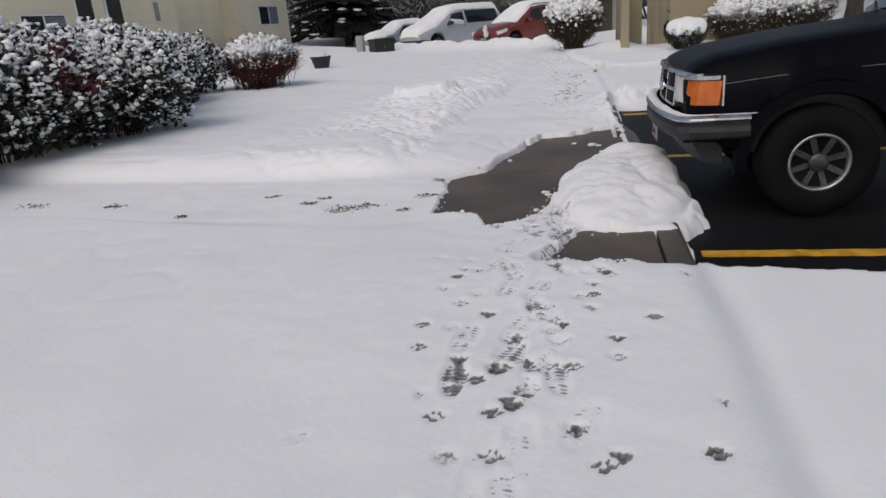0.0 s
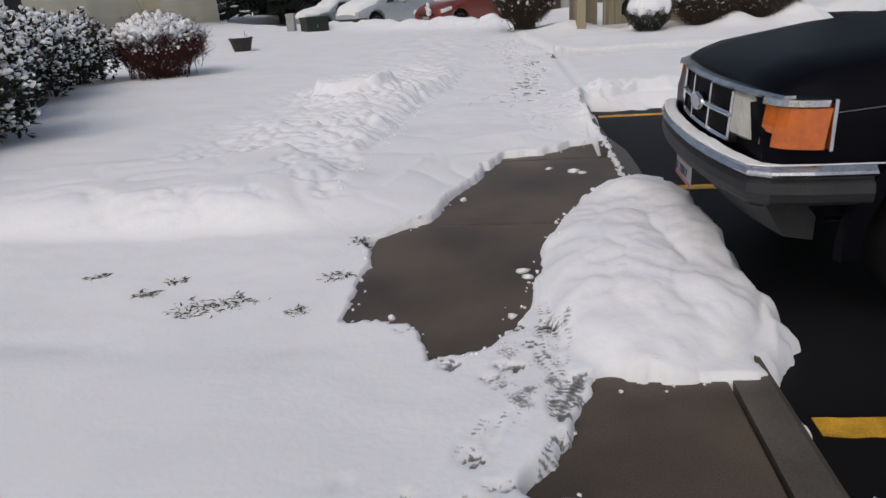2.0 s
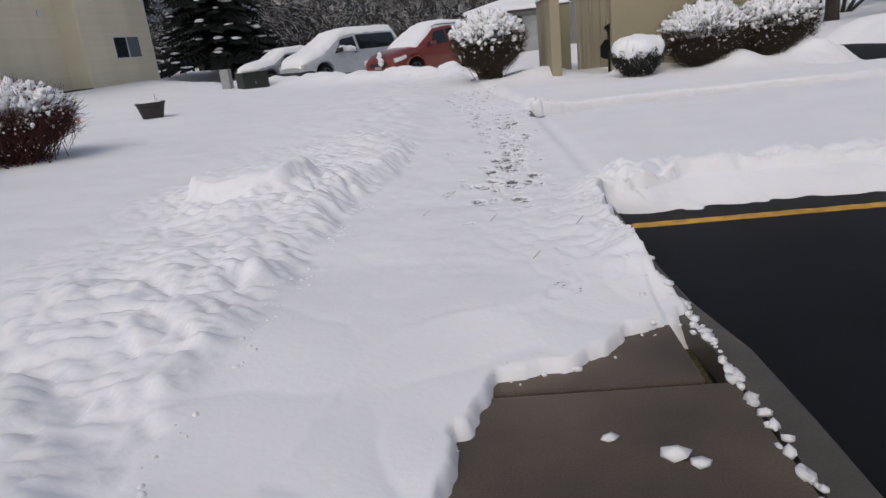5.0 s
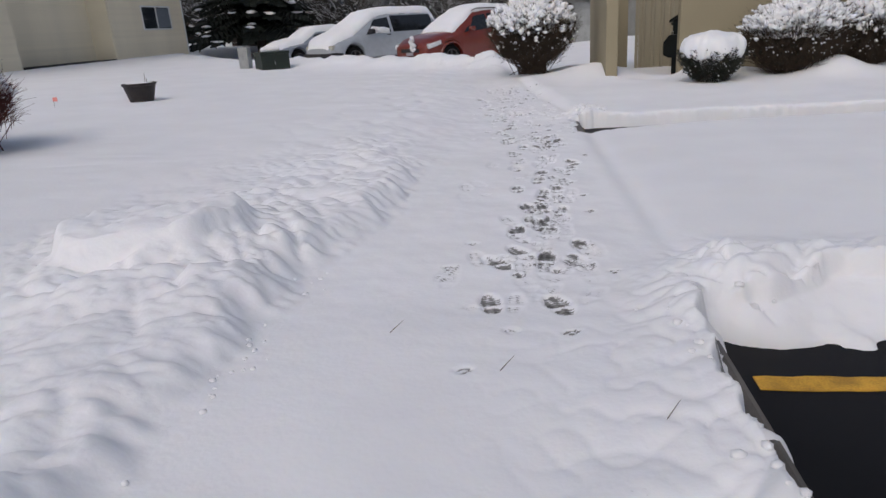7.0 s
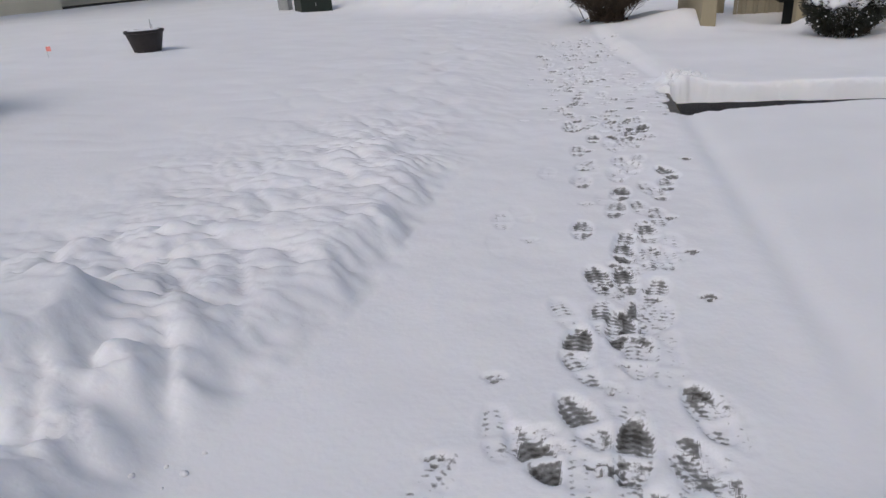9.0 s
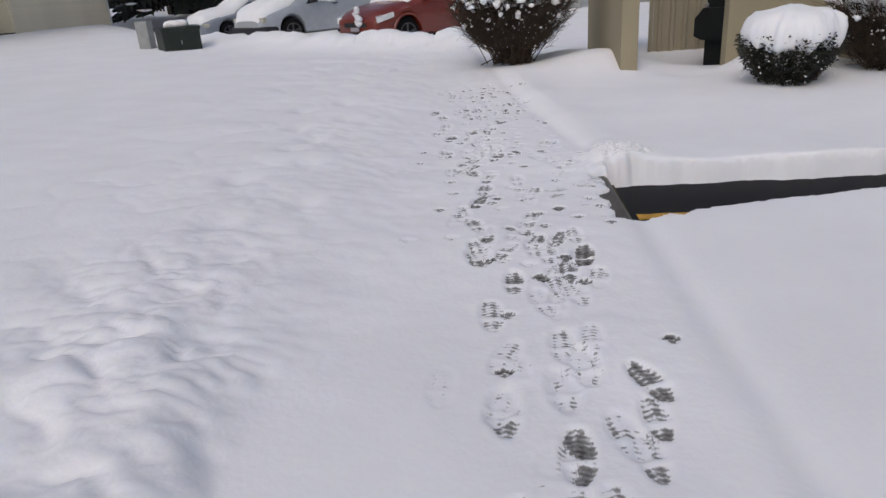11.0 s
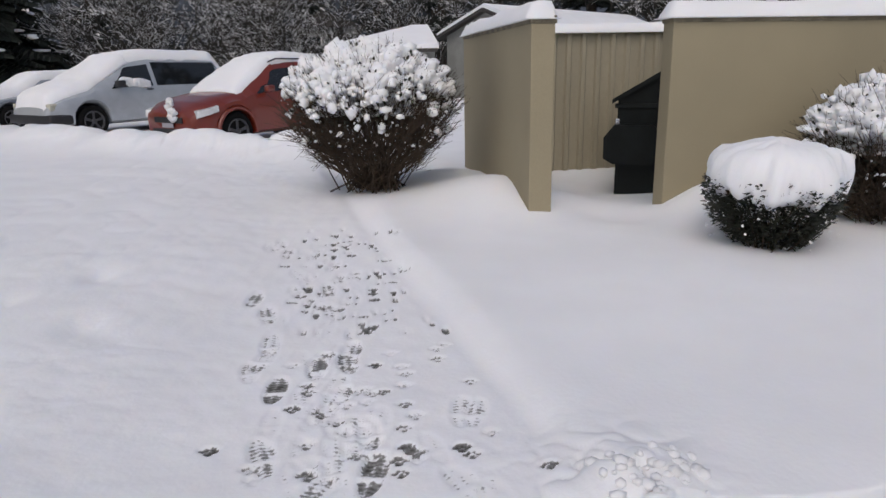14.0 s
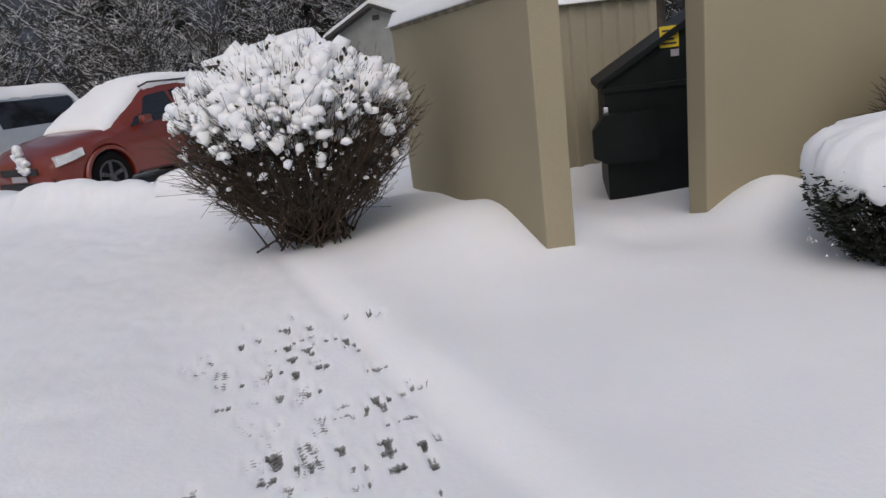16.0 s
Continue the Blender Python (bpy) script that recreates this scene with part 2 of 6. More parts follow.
class Heap:
    """Many small solids gathered into one mesh."""
    def __init__(self):
        self.v, self.f, self.n = [], [], 0

    def add(self, verts, faces):
        self.v.append(np.asarray(verts, float))
        self.f += [[i + self.n for i in f] for f in faces]
        self.n += len(verts)

    def stick(self, a, b, ra, rb, sides=3):
        a, b = np.asarray(a, float), np.asarray(b, float)
        d = b - a
        d = d / (np.linalg.norm(d) + 1e-9)
        s = np.cross(d, (0.31, 0.17, 0.93))
        s /= np.linalg.norm(s) + 1e-9
        u = np.cross(d, s)
        ring = [math.cos(k * math.tau / sides) * s + math.sin(k * math.tau / sides) * u for k in range(sides)]
        self.add([a + ra * r for r in ring] + [b + rb * r for r in ring], [(k, (k + 1) % sides, sides + (k + 1) % sides, sides + k) for k in range(sides)] + [tuple(range(sides, 2 * sides))])

    def blob(self, at, size, rough=0.25, seed=0):
        """A lumpy clump."""
        r = random.Random(seed)
        k = np.array([1 + r.uniform(-rough, rough) for _ in ICO_V])
        self.add(np.asarray(at) + ICO_V * k[:, None] * np.asarray(size), ICO_F)

    def crumb(self, at, size, rough=0.3, seed=0):
        """A small clump with few faces."""
        r = random.Random(seed)
        k = np.array([1 + r.uniform(-rough, rough) for _ in CRUMB_V])
        self.add(np.asarray(at) + CRUMB_V * k[:, None] * np.asarray(size), CRUMB_F)

    def leaf(self, at, d, size, width=0.5):
        d = np.asarray(d, float)
        d = d / (np.linalg.norm(d) + 1e-9)
        s = np.cross(d, (0.2, 0.5, 0.84))
        s /= np.linalg.norm(s) + 1e-9
        n = np.cross(s, d)
        a = np.asarray(at)
        self.add([a, a + d * size * 0.5 + s * size * width * 0.5 + n * size * 0.08, a + d * size, a + d * size * 0.5 - s * size * width * 0.5 + n * size * 0.08], [(0, 1, 2), (0, 2, 3)])

    def done(self, name, mat, parent=None, label="", smooth=False):
        return from_arrays(name, np.concatenate(self.v), self.f, mat, parent, label, smooth)


_b = bmesh.new()
bmesh.ops.create_icosphere(_b, subdivisions=2, radius=1.0)
ICO_V = np.array([v.co[:] for v in _b.verts])
ICO_F = [tuple(v.index for v in f.verts) for f in _b.faces]
_b.free()
_b = bmesh.new()
bmesh.ops.create_icosphere(_b, subdivisions=1, radius=1.0)
CRUMB_V = np.array([v.co[:] for v in _b.verts])
CRUMB_F = [tuple(v.index for v in f.verts) for f in _b.faces]
_b.free()


# ---- lie of the land ----
def lattice(ix, iy, seed):
    h = (ix.astype(np.int64) * 374761393 + iy.astype(np.int64) * 668265263 + seed * 144665) & 0x7FFFFFFF
    h = ((h ^ (h >> 13)) * 1274126177) & 0x7FFFFFFF
    return ((h ^ (h >> 16)) & 0xFFFF) / 65535.0


def rough(x, y, size, seed=0, octaves=3):
    """Smooth noise from -1 to 1 with lumps of that size."""
    total, amp, norm = np.zeros_like(x, dtype=float), 1.0, 0.0
    for o in range(octaves):
        u, v = (0.83 * x + 0.56 * y) / size, (0.83 * y - 0.56 * x) / size
        iu, iv = np.floor(u), np.floor(v)
        fu, fv = u - iu, v - iv
        fu, fv = fu * fu * (3 - 2 * fu), fv * fv * (3 - 2 * fv)
        a, b = lattice(iu, iv, seed + o), lattice(iu + 1, iv, seed + o)
        c, d = lattice(iu, iv + 1, seed + o), lattice(iu + 1, iv + 1, seed + o)
        total += amp * ((a * (1 - fu) + b * fu) * (1 - fv) + (c * (1 - fu) + d * fu) * fv)
        norm, amp, size = norm + amp, amp * 0.5, size * 0.5
    return total / norm * 2 - 1


def ease(a, b, t):
    k = np.clip((t - a) / (b - a), 0, 1)
    return k * k * (3 - 2 * k)


def inside(x, y, poly):
    """Distance to an outline, negative inside."""
    d = np.full(x.shape, 1e9)
    s = np.ones(x.shape)
    for (ax, ay), (bx, by) in zip(poly, poly[1:] + poly[:1]):
        ex, ey = bx - ax, by - ay
        wx, wy = x - ax, y - ay
        t = np.clip((wx * ex + wy * ey) / (ex * ex + ey * ey), 0, 1)
        d = np.minimum(d, (wx - ex * t) ** 2 + (wy - ey * t) ** 2)
        c1, c2, c3 = y >= ay, y < by, ex * wy > ey * wx
        s = np.where((c1 & c2 & c3) | (~c1 & ~c2 & ~c3), -s, s)
    return s * np.sqrt(d)


def clods(x, y, size, seed=0, fill=0.7):
    """Heights, up to about 1, of rounded clods thrown at random."""
    u, v = x / size, y / size
    iu, iv = np.floor(u), np.floor(v)
    best = np.zeros_like(x, dtype=float)
    for du in (-1, 0, 1):
        for dv in (-1, 0, 1):
            cu, cv = iu + du, iv + dv
            jx, jy, jr = lattice(cu, cv, seed), lattice(cu, cv, seed + 71), lattice(cu, cv, seed + 142)
            r = np.where(jr < fill, 0.35 + 0.55 * jr, 0.0)
            d = (u - cu - jx) ** 2 + ((v - cv - jy) * (0.8 + 0.5 * jx)) ** 2
            best = np.maximum(best, np.sqrt(np.clip(r * r - d, 0, 1)))
    return best


def billow(x, y, size, seed=0):
    """Rounded tops with narrow creases between them, from 0 to about 1."""
    wx, wy = x + 0.35 * size * rough(x, y, size * 1.3, seed + 50, 2), y + 0.35 * size * rough(x, y, size * 1.3, seed + 60, 2)
    return np.sqrt(np.abs(rough(wx, wy, size, seed, 1)) + 0.02)


WALKTOP, LOT = -0.05, -0.17


def kerb_x(y):
    """The kerb's outer edge, which bends a little."""
    return 0.59 - 0.12 * ease(7.3, 8.3, np.asarray(y, float)) - 0.13 * ease(9.0, 16.5, np.asarray(y, float))


def step_x(y):
    """Where the deeper snow beside the far walk begins."""
    return 0.36 - 0.165 * (np.asarray(y, float) - 16.0)


def land(x, y):
    """The lie of the lawns and of the ground beyond."""
    return 0.07 + 0.022 * np.clip(-x - 1.2, 0, 30) + 0.0055 * np.clip(y - 8, 0, 45) * ease(4.0, 11.0, -x)


BARE_WALK = [(-1.05, 4.5), (-1.08, 4.85), (-1.09, 5.22), (-1.19, 5.47), (-1.02, 5.64), (-0.84, 5.8), (-0.73, 6.25), (-0.57, 6.9), (-0.44, 7.38), (-0.16, 7.38), (0.13, 7.66), (0.36, 7.75), (0.60, 8.1), (0.75, 8.0), (0.75, 6.6), (0.45, 6.42), (0.34, 6.2), (0.08, 6.1), (-0.02, 5.72), (-0.11, 5.45), (-0.18, 5.15), (-0.23, 4.85), (-0.28, 4.55), (-0.38, 4.2), (-0.62, 4.15), (-0.75, 4.45)]
BARE_PATCH = [(-0.24, 3.42), (0.0, 3.32), (0.5, 3.32), (0.68, 3.5), (0.64, 4.06), (0.42, 3.98), (0.0, 4.02), (-0.1, 3.8)]
BARE_LOT = [(0.60, 3.6), (0.74, 3.44), (1.5, 3.37), (9.0, 3.3), (9.0, 9.9), (0.50, 9.95), (0.475, 9.2), (0.475, 8.4), (0.53, 7.9), (0.60, 6.6), (0.72, 6.3), (0.80, 5.5), (0.81, 4.85), (0.80, 4.5), (0.66, 4.12)]
BARE_STRIP = [(0.30, 15.08), (0.62, 15.02), (0.70, 15.09), (1.2, 15.22), (2.2, 15.42), (6.6, 15.6), (6.6, 16.1), (2.4, 16.1), (0.34, 16.05)]
BARE_KERB = [(0.29, 15.1), (0.30, 14.95), (0.45, 14.95), (0.42, 15.95), (0.24, 16.0), (0.27, 15.6)]
FAR_ROAD = [(5.9, 17.8), (14, 17.0), (14, 21.8), (10.4, 23.0), (9.7, 25.5), (9.4, 27.0), (8.4, 25), (7.7, 21.6), (6.9, 19.6)]
AISLE = [(6.6, -25.0), (12.6, -25.0), (12.6, 17.6), (7.2, 17.6), (6.6, 16.5)]
FAR_LOT = [(-1.2, 26.3), (14, 26.3), (14, 33), (0, 40), (-16, 52), (-20, 46), (-8.8, 30.8), (-5, 28.0)]


def snow_top(x, y):
    """The height of the snow's surface."""
    n1, n2, n3 = rough(x, y, 0.9, 3), rough(x, y, 0.28, 11), rough(x, y, 3.0, 7)
    kx = kerb_x(y)
    lawn = land(x, y) + 0.03 * n3 + 0.016 * n1 + 0.012 * billow(x, y, 0.35, 24)
    lawn = lawn - 0.10 * (1 - ease(4.6, 6.2, y)) * ease(-4.5, -1.5, x)
    # the heaped edge that the shovel left beside the walk
    edge = -1.50 + 0.26 * ease(10.4, 11.8, y) + 0.22 * ease(13, 15.5, y) + 0.06 * rough(x, y, 0.7, 21) + 0.025 * rough(x, y, 0.2, 22, 2)
    off = edge - x
    along = ease(5.3, 6.4, y) * (1 - 0.85 * ease(12.6, 15.0, y))
    heap = 0.05 * np.exp(-((off - 0.6) / 0.7) ** 2) * along * (0.8 + 0.6 * n1)
    wide = ease(-0.05, 0.12, off) * (1 - ease(0.9, 2.3, off + 0.5 * n1)) * along
    wx, wy = x + 0.05 * rough(x, y, 0.2, 81), y + 0.05 * rough(x, y, 0.2, 83)
    patchy = ease(-0.35, 0.55, rough(x, y, 0.9, 95))
    thrown = -0.09 + 0.06 * billow(x, y, 0.5, 1) + (0.45 + 0.55 * patchy) * (0.10 * billow(x, y, 0.24, 2) + 0.065 * billow(x, y, 0.115, 3) + 0.03 * billow(x, y, 0.06, 4)) + 0.05 * rough(x, y, 0.6, 97)
    heap = heap + 0.8 * wide * thrown
    block = 0.21 * np.clip(2.6 * (1.0 - (np.abs(x + 2.42 + 0.1 * n2) / 0.50) ** 3 - (np.abs(y - 10.62 - 0.25 * (x + 2.3) + 0.05 * n2) / 0.42) ** 3), 0, 1) ** 0.8 * (0.9 + 0.25 * n2 + 0.3 * n1)
    lawn = lawn + heap * (1 - 0.7 * np.clip(block / 0.12, 0, 1)) + block
    lawn = lawn + (0.02 + 0.10 * billow(x, y, 0.5, 12) + 0.06 * billow(x, y, 0.22, 13)) * np.exp(-((y - 6.3) / 0.45) ** 2) * ease(-7, -4, x) * (1 - ease(-1.9, -1.2, x))
    lawn = lawn + 0.03 * clods(wx, wy, 0.8, 9, 0.35) * ease(0.3, 1.2, off) * (1 - ease(2.5, 4, off)) * ease(12, 15, y)
    # the walk itself
    floor = WALKTOP + 0.032 + 0.010 * n2 + 0.012 * n1 + 0.06 * (1 - ease(2.8, 4.4, y)) + (0.045 + 0.028 * (billow(x, y, 0.3, 44) + 0.6 * billow(x, y, 0.13, 45)) * ease(-0.7, 0.2, x)) * ease(7.6, 8.4, y) * (1 - ease(9.2, 10.4, y)) + 0.03 * ease(18.6, 20.5, y)
    floor = floor + 0.05 * ease(20.0, 22.5, y) * (y - 20.0).clip(0, 3)
    side = ease(-0.05, 0.26 + 0.14 * rough(x, y, 0.4, 41) + 1.1 * ease(12.8, 14.5, y), off + 0.06 * rough(x, y, 0.17, 42, 2) + 0.025 * rough(x, y, 0.07, 43, 1) + 0.25 * ease(12.8, 14.5, y))
    side = np.where(y < 4.4, ease(0.0, 0.9, off), side)
    z = floor * (1 - side) + lawn * side
    # the cross walk, thinly covered
    cross = ease(-0.25, 0.0, y - 4.25 + 0.08 * n1) * (1 - ease(-0.02, 0.3, y - 5.55 - 0.10 * n1)) * ease(0.0, 0.25, -0.95 - x)
    z = z * (1 - cross) + (WALKTOP + 0.022 + 0.012 * n2 + 0.02 * n1 + 0.02 * np.clip(-x - 1.2, 0, 30)) * cross
    # the slope from the bare walk up to the heap
    slope = ease(5.5, 6.0, y) * (1 - ease(7.6, 8.8, y))
    d = inside(x, y, BARE_WALK)
    z = np.where(x < 0.3, z * (1 - slope) + np.minimum(lawn, WALKTOP + 0.05 + 0.19 * ease(0, 1.1, d) + 0.02 * billow(x, y, 0.3, 31)) * slope, z)
    # the car park's snow, right of the kerb
    park = -0.02 + 0.02 * n3 + 0.008 * n1 - 0.035 * np.exp(-((x - kx - 0.02) / 0.10) ** 2) + 0.03 * np.exp(-((x - kx + 0.25) / 0.16) ** 2)
    rim = np.exp(-((y - 10.38) / 0.34) ** 2) * (-0.05 + 0.10 * billow(x, y, 0.3, 4) + 0.11 * billow(x, y, 0.15, 5) + 0.06 * billow(x, y, 0.08, 6))
    park = park + rim * ease(0.1, 0.6, x)
    bed = 0.005 + 0.07 * ease(16.0, 19.0, y) + 0.03 * n3 * ease(16, 17.5, y) + 0.012 * n1 + 0.02 * billow(x, y, 0.5, 19) * (1 - ease(16.2, 17.2, y))
    right = np.where(y > 16.05, bed, park)
    k = ease(-0.20, 0.12, x - kx + 0.05 * n1)
    k2 = np.where(y > 15.8, ease(-0.10, 0.20, x - step_x(y) + 0.04 * n1), k)
    z = z * (1 - k2) + right * k2
    berm = np.exp(-((x - 0.42) / 0.24) ** 2) * ease(7.9, 8.4, y) * (1 - ease(9.9, 10.8, y))
    z = z + berm * (0.01 + 0.09 * billow(x, y, 0.36, 6) + 0.05 * billow(x, y, 0.15, 7) + 0.02 * billow(x, y, 0.07, 8))
    groove = np.exp(-((x - step_x(y)) / 0.07) ** 2) * ease(16.2, 16.8, y) * (1 - ease(21.0, 21.8, y))
    z = z - 0.022 * groove + 0.018 * np.exp(-((x - step_x(y) - 0.22) / 0.2) ** 2) * ease(16.2, 17.0, y) * (1 - ease(20.6, 21.6, y))
    corner = np.exp(-((x - 0.35) / 0.3) ** 2 - ((y - 16.25) / 0.3) ** 2)
    z = z + corner * (0.09 * billow(x, y, 0.2, 9) + 0.04 * billow(x, y, 0.09, 10))
    # the pile across the kerb
    pile = (0.14 + 0.04 * billow(x, y, 0.5, 15) + 0.016 * billow(x, y, 0.2, 16) + 0.007 * billow(x, y, 0.07, 17) + 0.02 * n2) * np.clip(1.2 - ((x - 0.34 - 0.12 * (y - 5.2)) / 0.46) ** 2 - ((y - 5.15) / 1.18) ** 2 + 0.2 * n1 + 0.15 * n2, 0, 1) ** 0.55
    near = (y > 3.9) & (y < 6.6) & (x > -0.4) & (x < 1.1)
    z = np.where(near, np.maximum(z, np.where(pile > 0.004, WALKTOP + pile + 0.012 * n2, -0.3)), z)
    # bare patches
    for poly, level, wide, ragged in ((BARE_WALK, WALKTOP, 0.10, 0.05), (BARE_PATCH, WALKTOP, 0.08, 0.05), (BARE_KERB, WALKTOP, 0.10, 0.20), (BARE_LOT, LOT, 0.10 + 0.28 * ease(9.6, 9.9, y) * ease(0.62, 1.2, x), 0.06), (BARE_STRIP, LOT, 0.02, 0.03), (FAR_ROAD, LOT, 0.3, 0.3), (AISLE, LOT, 0.15, 0.2)):
        d = inside(x, y, poly) + ragged * n2 + 0.03 * rough(x, y, 0.09, 51) + (0.06 * rough(x, y, 0.2, 53, 2) * ease(9.4, 9.8, y) if poly is BARE_LOT else 0.0)
        cap = level - 0.02 + np.where(d < 0, np.maximum(d * 1.5, -0.14), 0.30 * np.sqrt(np.clip(d, 0, 1) / wide * 0.35) + np.clip(d - wide, 0, 9) * 3)
        z = np.minimum(z, cap)
    # older tracks sunk softly into the lawn beside the walk
    for i in range(13):
        cx, cy = -1.75 + 0.16 * (-1) ** i + 0.13 * math.sin(i * 2.1) - 0.05 * i, 13.4 + 0.46 * i
        z = z - 0.045 * np.exp(-((x - cx) / 0.11) ** 2 - ((y - cy) / 0.16) ** 2)
    # drifts round the things that stand in the snow
    for cx, cy, r, h in MOUNDS:
        z = z + h * np.exp(-((x - cx) ** 2 + (y - cy) ** 2) / (r * r))
    m = 1 - ease(-0.4, 0.9, inside(x, y, FAR_LOT))
    z = z * (1 - m) + (-0.05 + 0.02 * n1) * m
    bank = np.exp(-((y - 24.9 + 0.55 * np.clip(x + 1.0, -9, 2)) / 0.8) ** 2) * ease(-12, -6, x) * (1 - ease(-0.6, 0.6, x))
    z = z + 0.36 * bank * (0.7 + 0.5 * clods(wx, wy, 0.5, 17, 0.7))
    return z


MOUNDS = [(1.0, 20.9, 0.75, 0.26), (0.75, 22.2, 0.7, 0.15), (2.75, 19.9, 0.36, 0.24), (3.3, 19.9, 0.6, 0.12), (4.6, 18.9, 0.45, 0.30), (5.9, 18.9, 0.5, 0.34), (6.7, 19.2, 0.8, 0.3), (-0.3, 20.9, 0.8, 0.06),
          (2.4, 22.0, 1.0, -0.13), (3.4, 22.0, 0.9, -0.08), (-0.6, 17.6, 0.5, 0.0), (1.9, 20.1, 0.35, -0.06), (16, 27.5, 3.5, 0.6), (10.5, 27.2, 2.2, 0.55), (24, 31.0, 5.0, 0.7), (13, 27.3, 2.2, 0.5)]


def sole(u, v, size):
    """How firmly a boot has pressed at (u along, v across), in metres: 0 outside its print."""
    half = size * (0.175 + 0.035 * np.sin((u / size + 0.35) * 4.2)) * np.sqrt(np.clip(1.02 - (np.abs(u) / (0.5 * size)) ** 4, 0.0, 1))
    e = np.minimum((half - np.abs(v)) / 0.018, (size * 0.5 - np.abs(u)) / 0.02)
    arch = 1 - 0.75 * np.exp(-((u / size + 0.10) / 0.055) ** 2)
    return np.clip(e, 0, 1) * arch


def tread(z, slush, boot, xs, ys):
    """Presses boot and paw prints into the thin snow."""
    rnd = random.Random(5)
    prints = []
    for x, y, turn in ((-0.39, 11.23, 4), (-0.16, 11.47, -3), (-0.24, 11.36, 0), (-0.18, 11.2, 2), (0.0, 10.91, -16), (-0.36, 10.82, -28), (-0.49, 10.66, -34), (-0.22, 10.71, 3), (-0.03, 10.66, -24), (-0.86, 17.25, 5), (-0.5, 16.77, 12), (-0.44, 16.52, 15), (-0.58, 17.12, 20), (-0.94, 17.79, 0), (-0.86, 16.7, -14), (-0.51, 17.63, 8), (-0.68, 17.46, 0), (-0.4, 12.3, 0), (-0.2, 12.9, 3), (-0.12, 13.4, -5)):
        prints.append((x, y, turn, 0.29, rnd.choice((0.75, 0.9, 1.0))))
    for y0, y1, lanes, n, most in ((1.0, 4.7, (-0.36, -0.18, -0.05), 36, 1.0), (7.9, 8.7, (-0.25, -0.1), 5, 0.5), (9.9, 14.8, (-0.40, -0.22, -0.12, 0.0), 74, 1.0), (10.2, 20, (-0.72, -0.55), 22, 0.55), (14.4, 17.0, (-0.55, -0.3, -0.05), 36, 1.0), (16.6, 20.0, (-0.85, -0.55, -0.4), 26, 0.8)):
        for i in range(n):
            y = rnd.uniform(y0, y1)
            prints.append((rnd.choice(lanes) + rnd.gauss(0, 0.07) - (0.20 * max(0, y - 14.5) / 5), y, rnd.gauss(0, 14), rnd.uniform(0.25, 0.30), most * rnd.choice((0.3, 0.4, 0.5, 0.6, 0.75, 0.95))))
    for cx, cy, turn, size, press in prints:
        i0, i1 = np.searchsorted(xs, (cx - 0.22, cx + 0.22))
        j0, j1 = np.searchsorted(ys, (cy - 0.22, cy + 0.22))
        x, y = np.meshgrid(xs[i0:i1], ys[j0:j1])
        c, s = math.cos(radians(turn)), math.sin(radians(turn))
        u, v = (x - cx) * s + (y - cy) * c, (x - cx) * c - (y - cy) * s
        k = sole(u, v, size) * press
        z[j0:j1, i0:i1] -= k * (0.012 + 0.008 * press)
        mark = np.clip(k * (0.72 + 0.35 * rough(x, y, 0.13, 63)), 0, 1)
        slush[j0:j1, i0:i1] = np.maximum(slush[j0:j1, i0:i1] * np.where(k > 0, 0.55, 1.0), mark)
        boot[j0:j1, i0:i1] = np.where((k > 0)[..., None], np.stack([u, v, np.full_like(u, 1.0)], -1), boot[j0:j1, i0:i1])
    for i in range(330):
        y0 = rnd.choice((rnd.uniform(1.0, 4.4), rnd.uniform(9.2, 20.2), rnd.uniform(14.5, 20.2), rnd.uniform(16, 20)))
        cx, cy = rnd.gauss(-0.2, 0.28) - 0.20 * max(0, y0 - 14) / 3, y0
        r = rnd.uniform(0.014, 0.021)
        wet = rnd.uniform(0.35, 1.0)
        for ox, oy, k in ((0, 0, 1.0), (-0.026, 0.020, 0.45), (-0.010, 0.034, 0.45), (0.010, 0.034, 0.45), (0.026, 0.019, 0.45)):
            i0, i1 = np.searchsorted(xs, (cx + ox - 0.05, cx + ox + 0.05))
            j0, j1 = np.searchsorted(ys, (cy + oy - 0.05, cy + oy + 0.05))
            x, y = np.meshgrid(xs[i0:i1], ys[j0:j1])
            p = np.clip(1.4 - ((x - cx - ox) ** 2 + (y - cy - oy) ** 2) / (r * (0.5 + 0.5 * k)) ** 2, 0, 1)
            z[j0:j1, i0:i1] -= 0.012 * p
            slush[j0:j1, i0:i1] = np.maximum(slush[j0:j1, i0:i1], p * wet)


def steps(*spans):
    """Coordinates with a given spacing in each span."""
    out = [spans[0][0]]
    for a, b, n in spans:
        out += list(np.linspace(a, b, n + 1)[1:])
    return np.array(out)


def widening(a, b, first, grow):
    out, d = [a], first
    while abs(out[-1] - a) < abs(b - a):
        out.append(out[-1] + math.copysign(d, b - a))
        d *= grow
    return np.array(out)


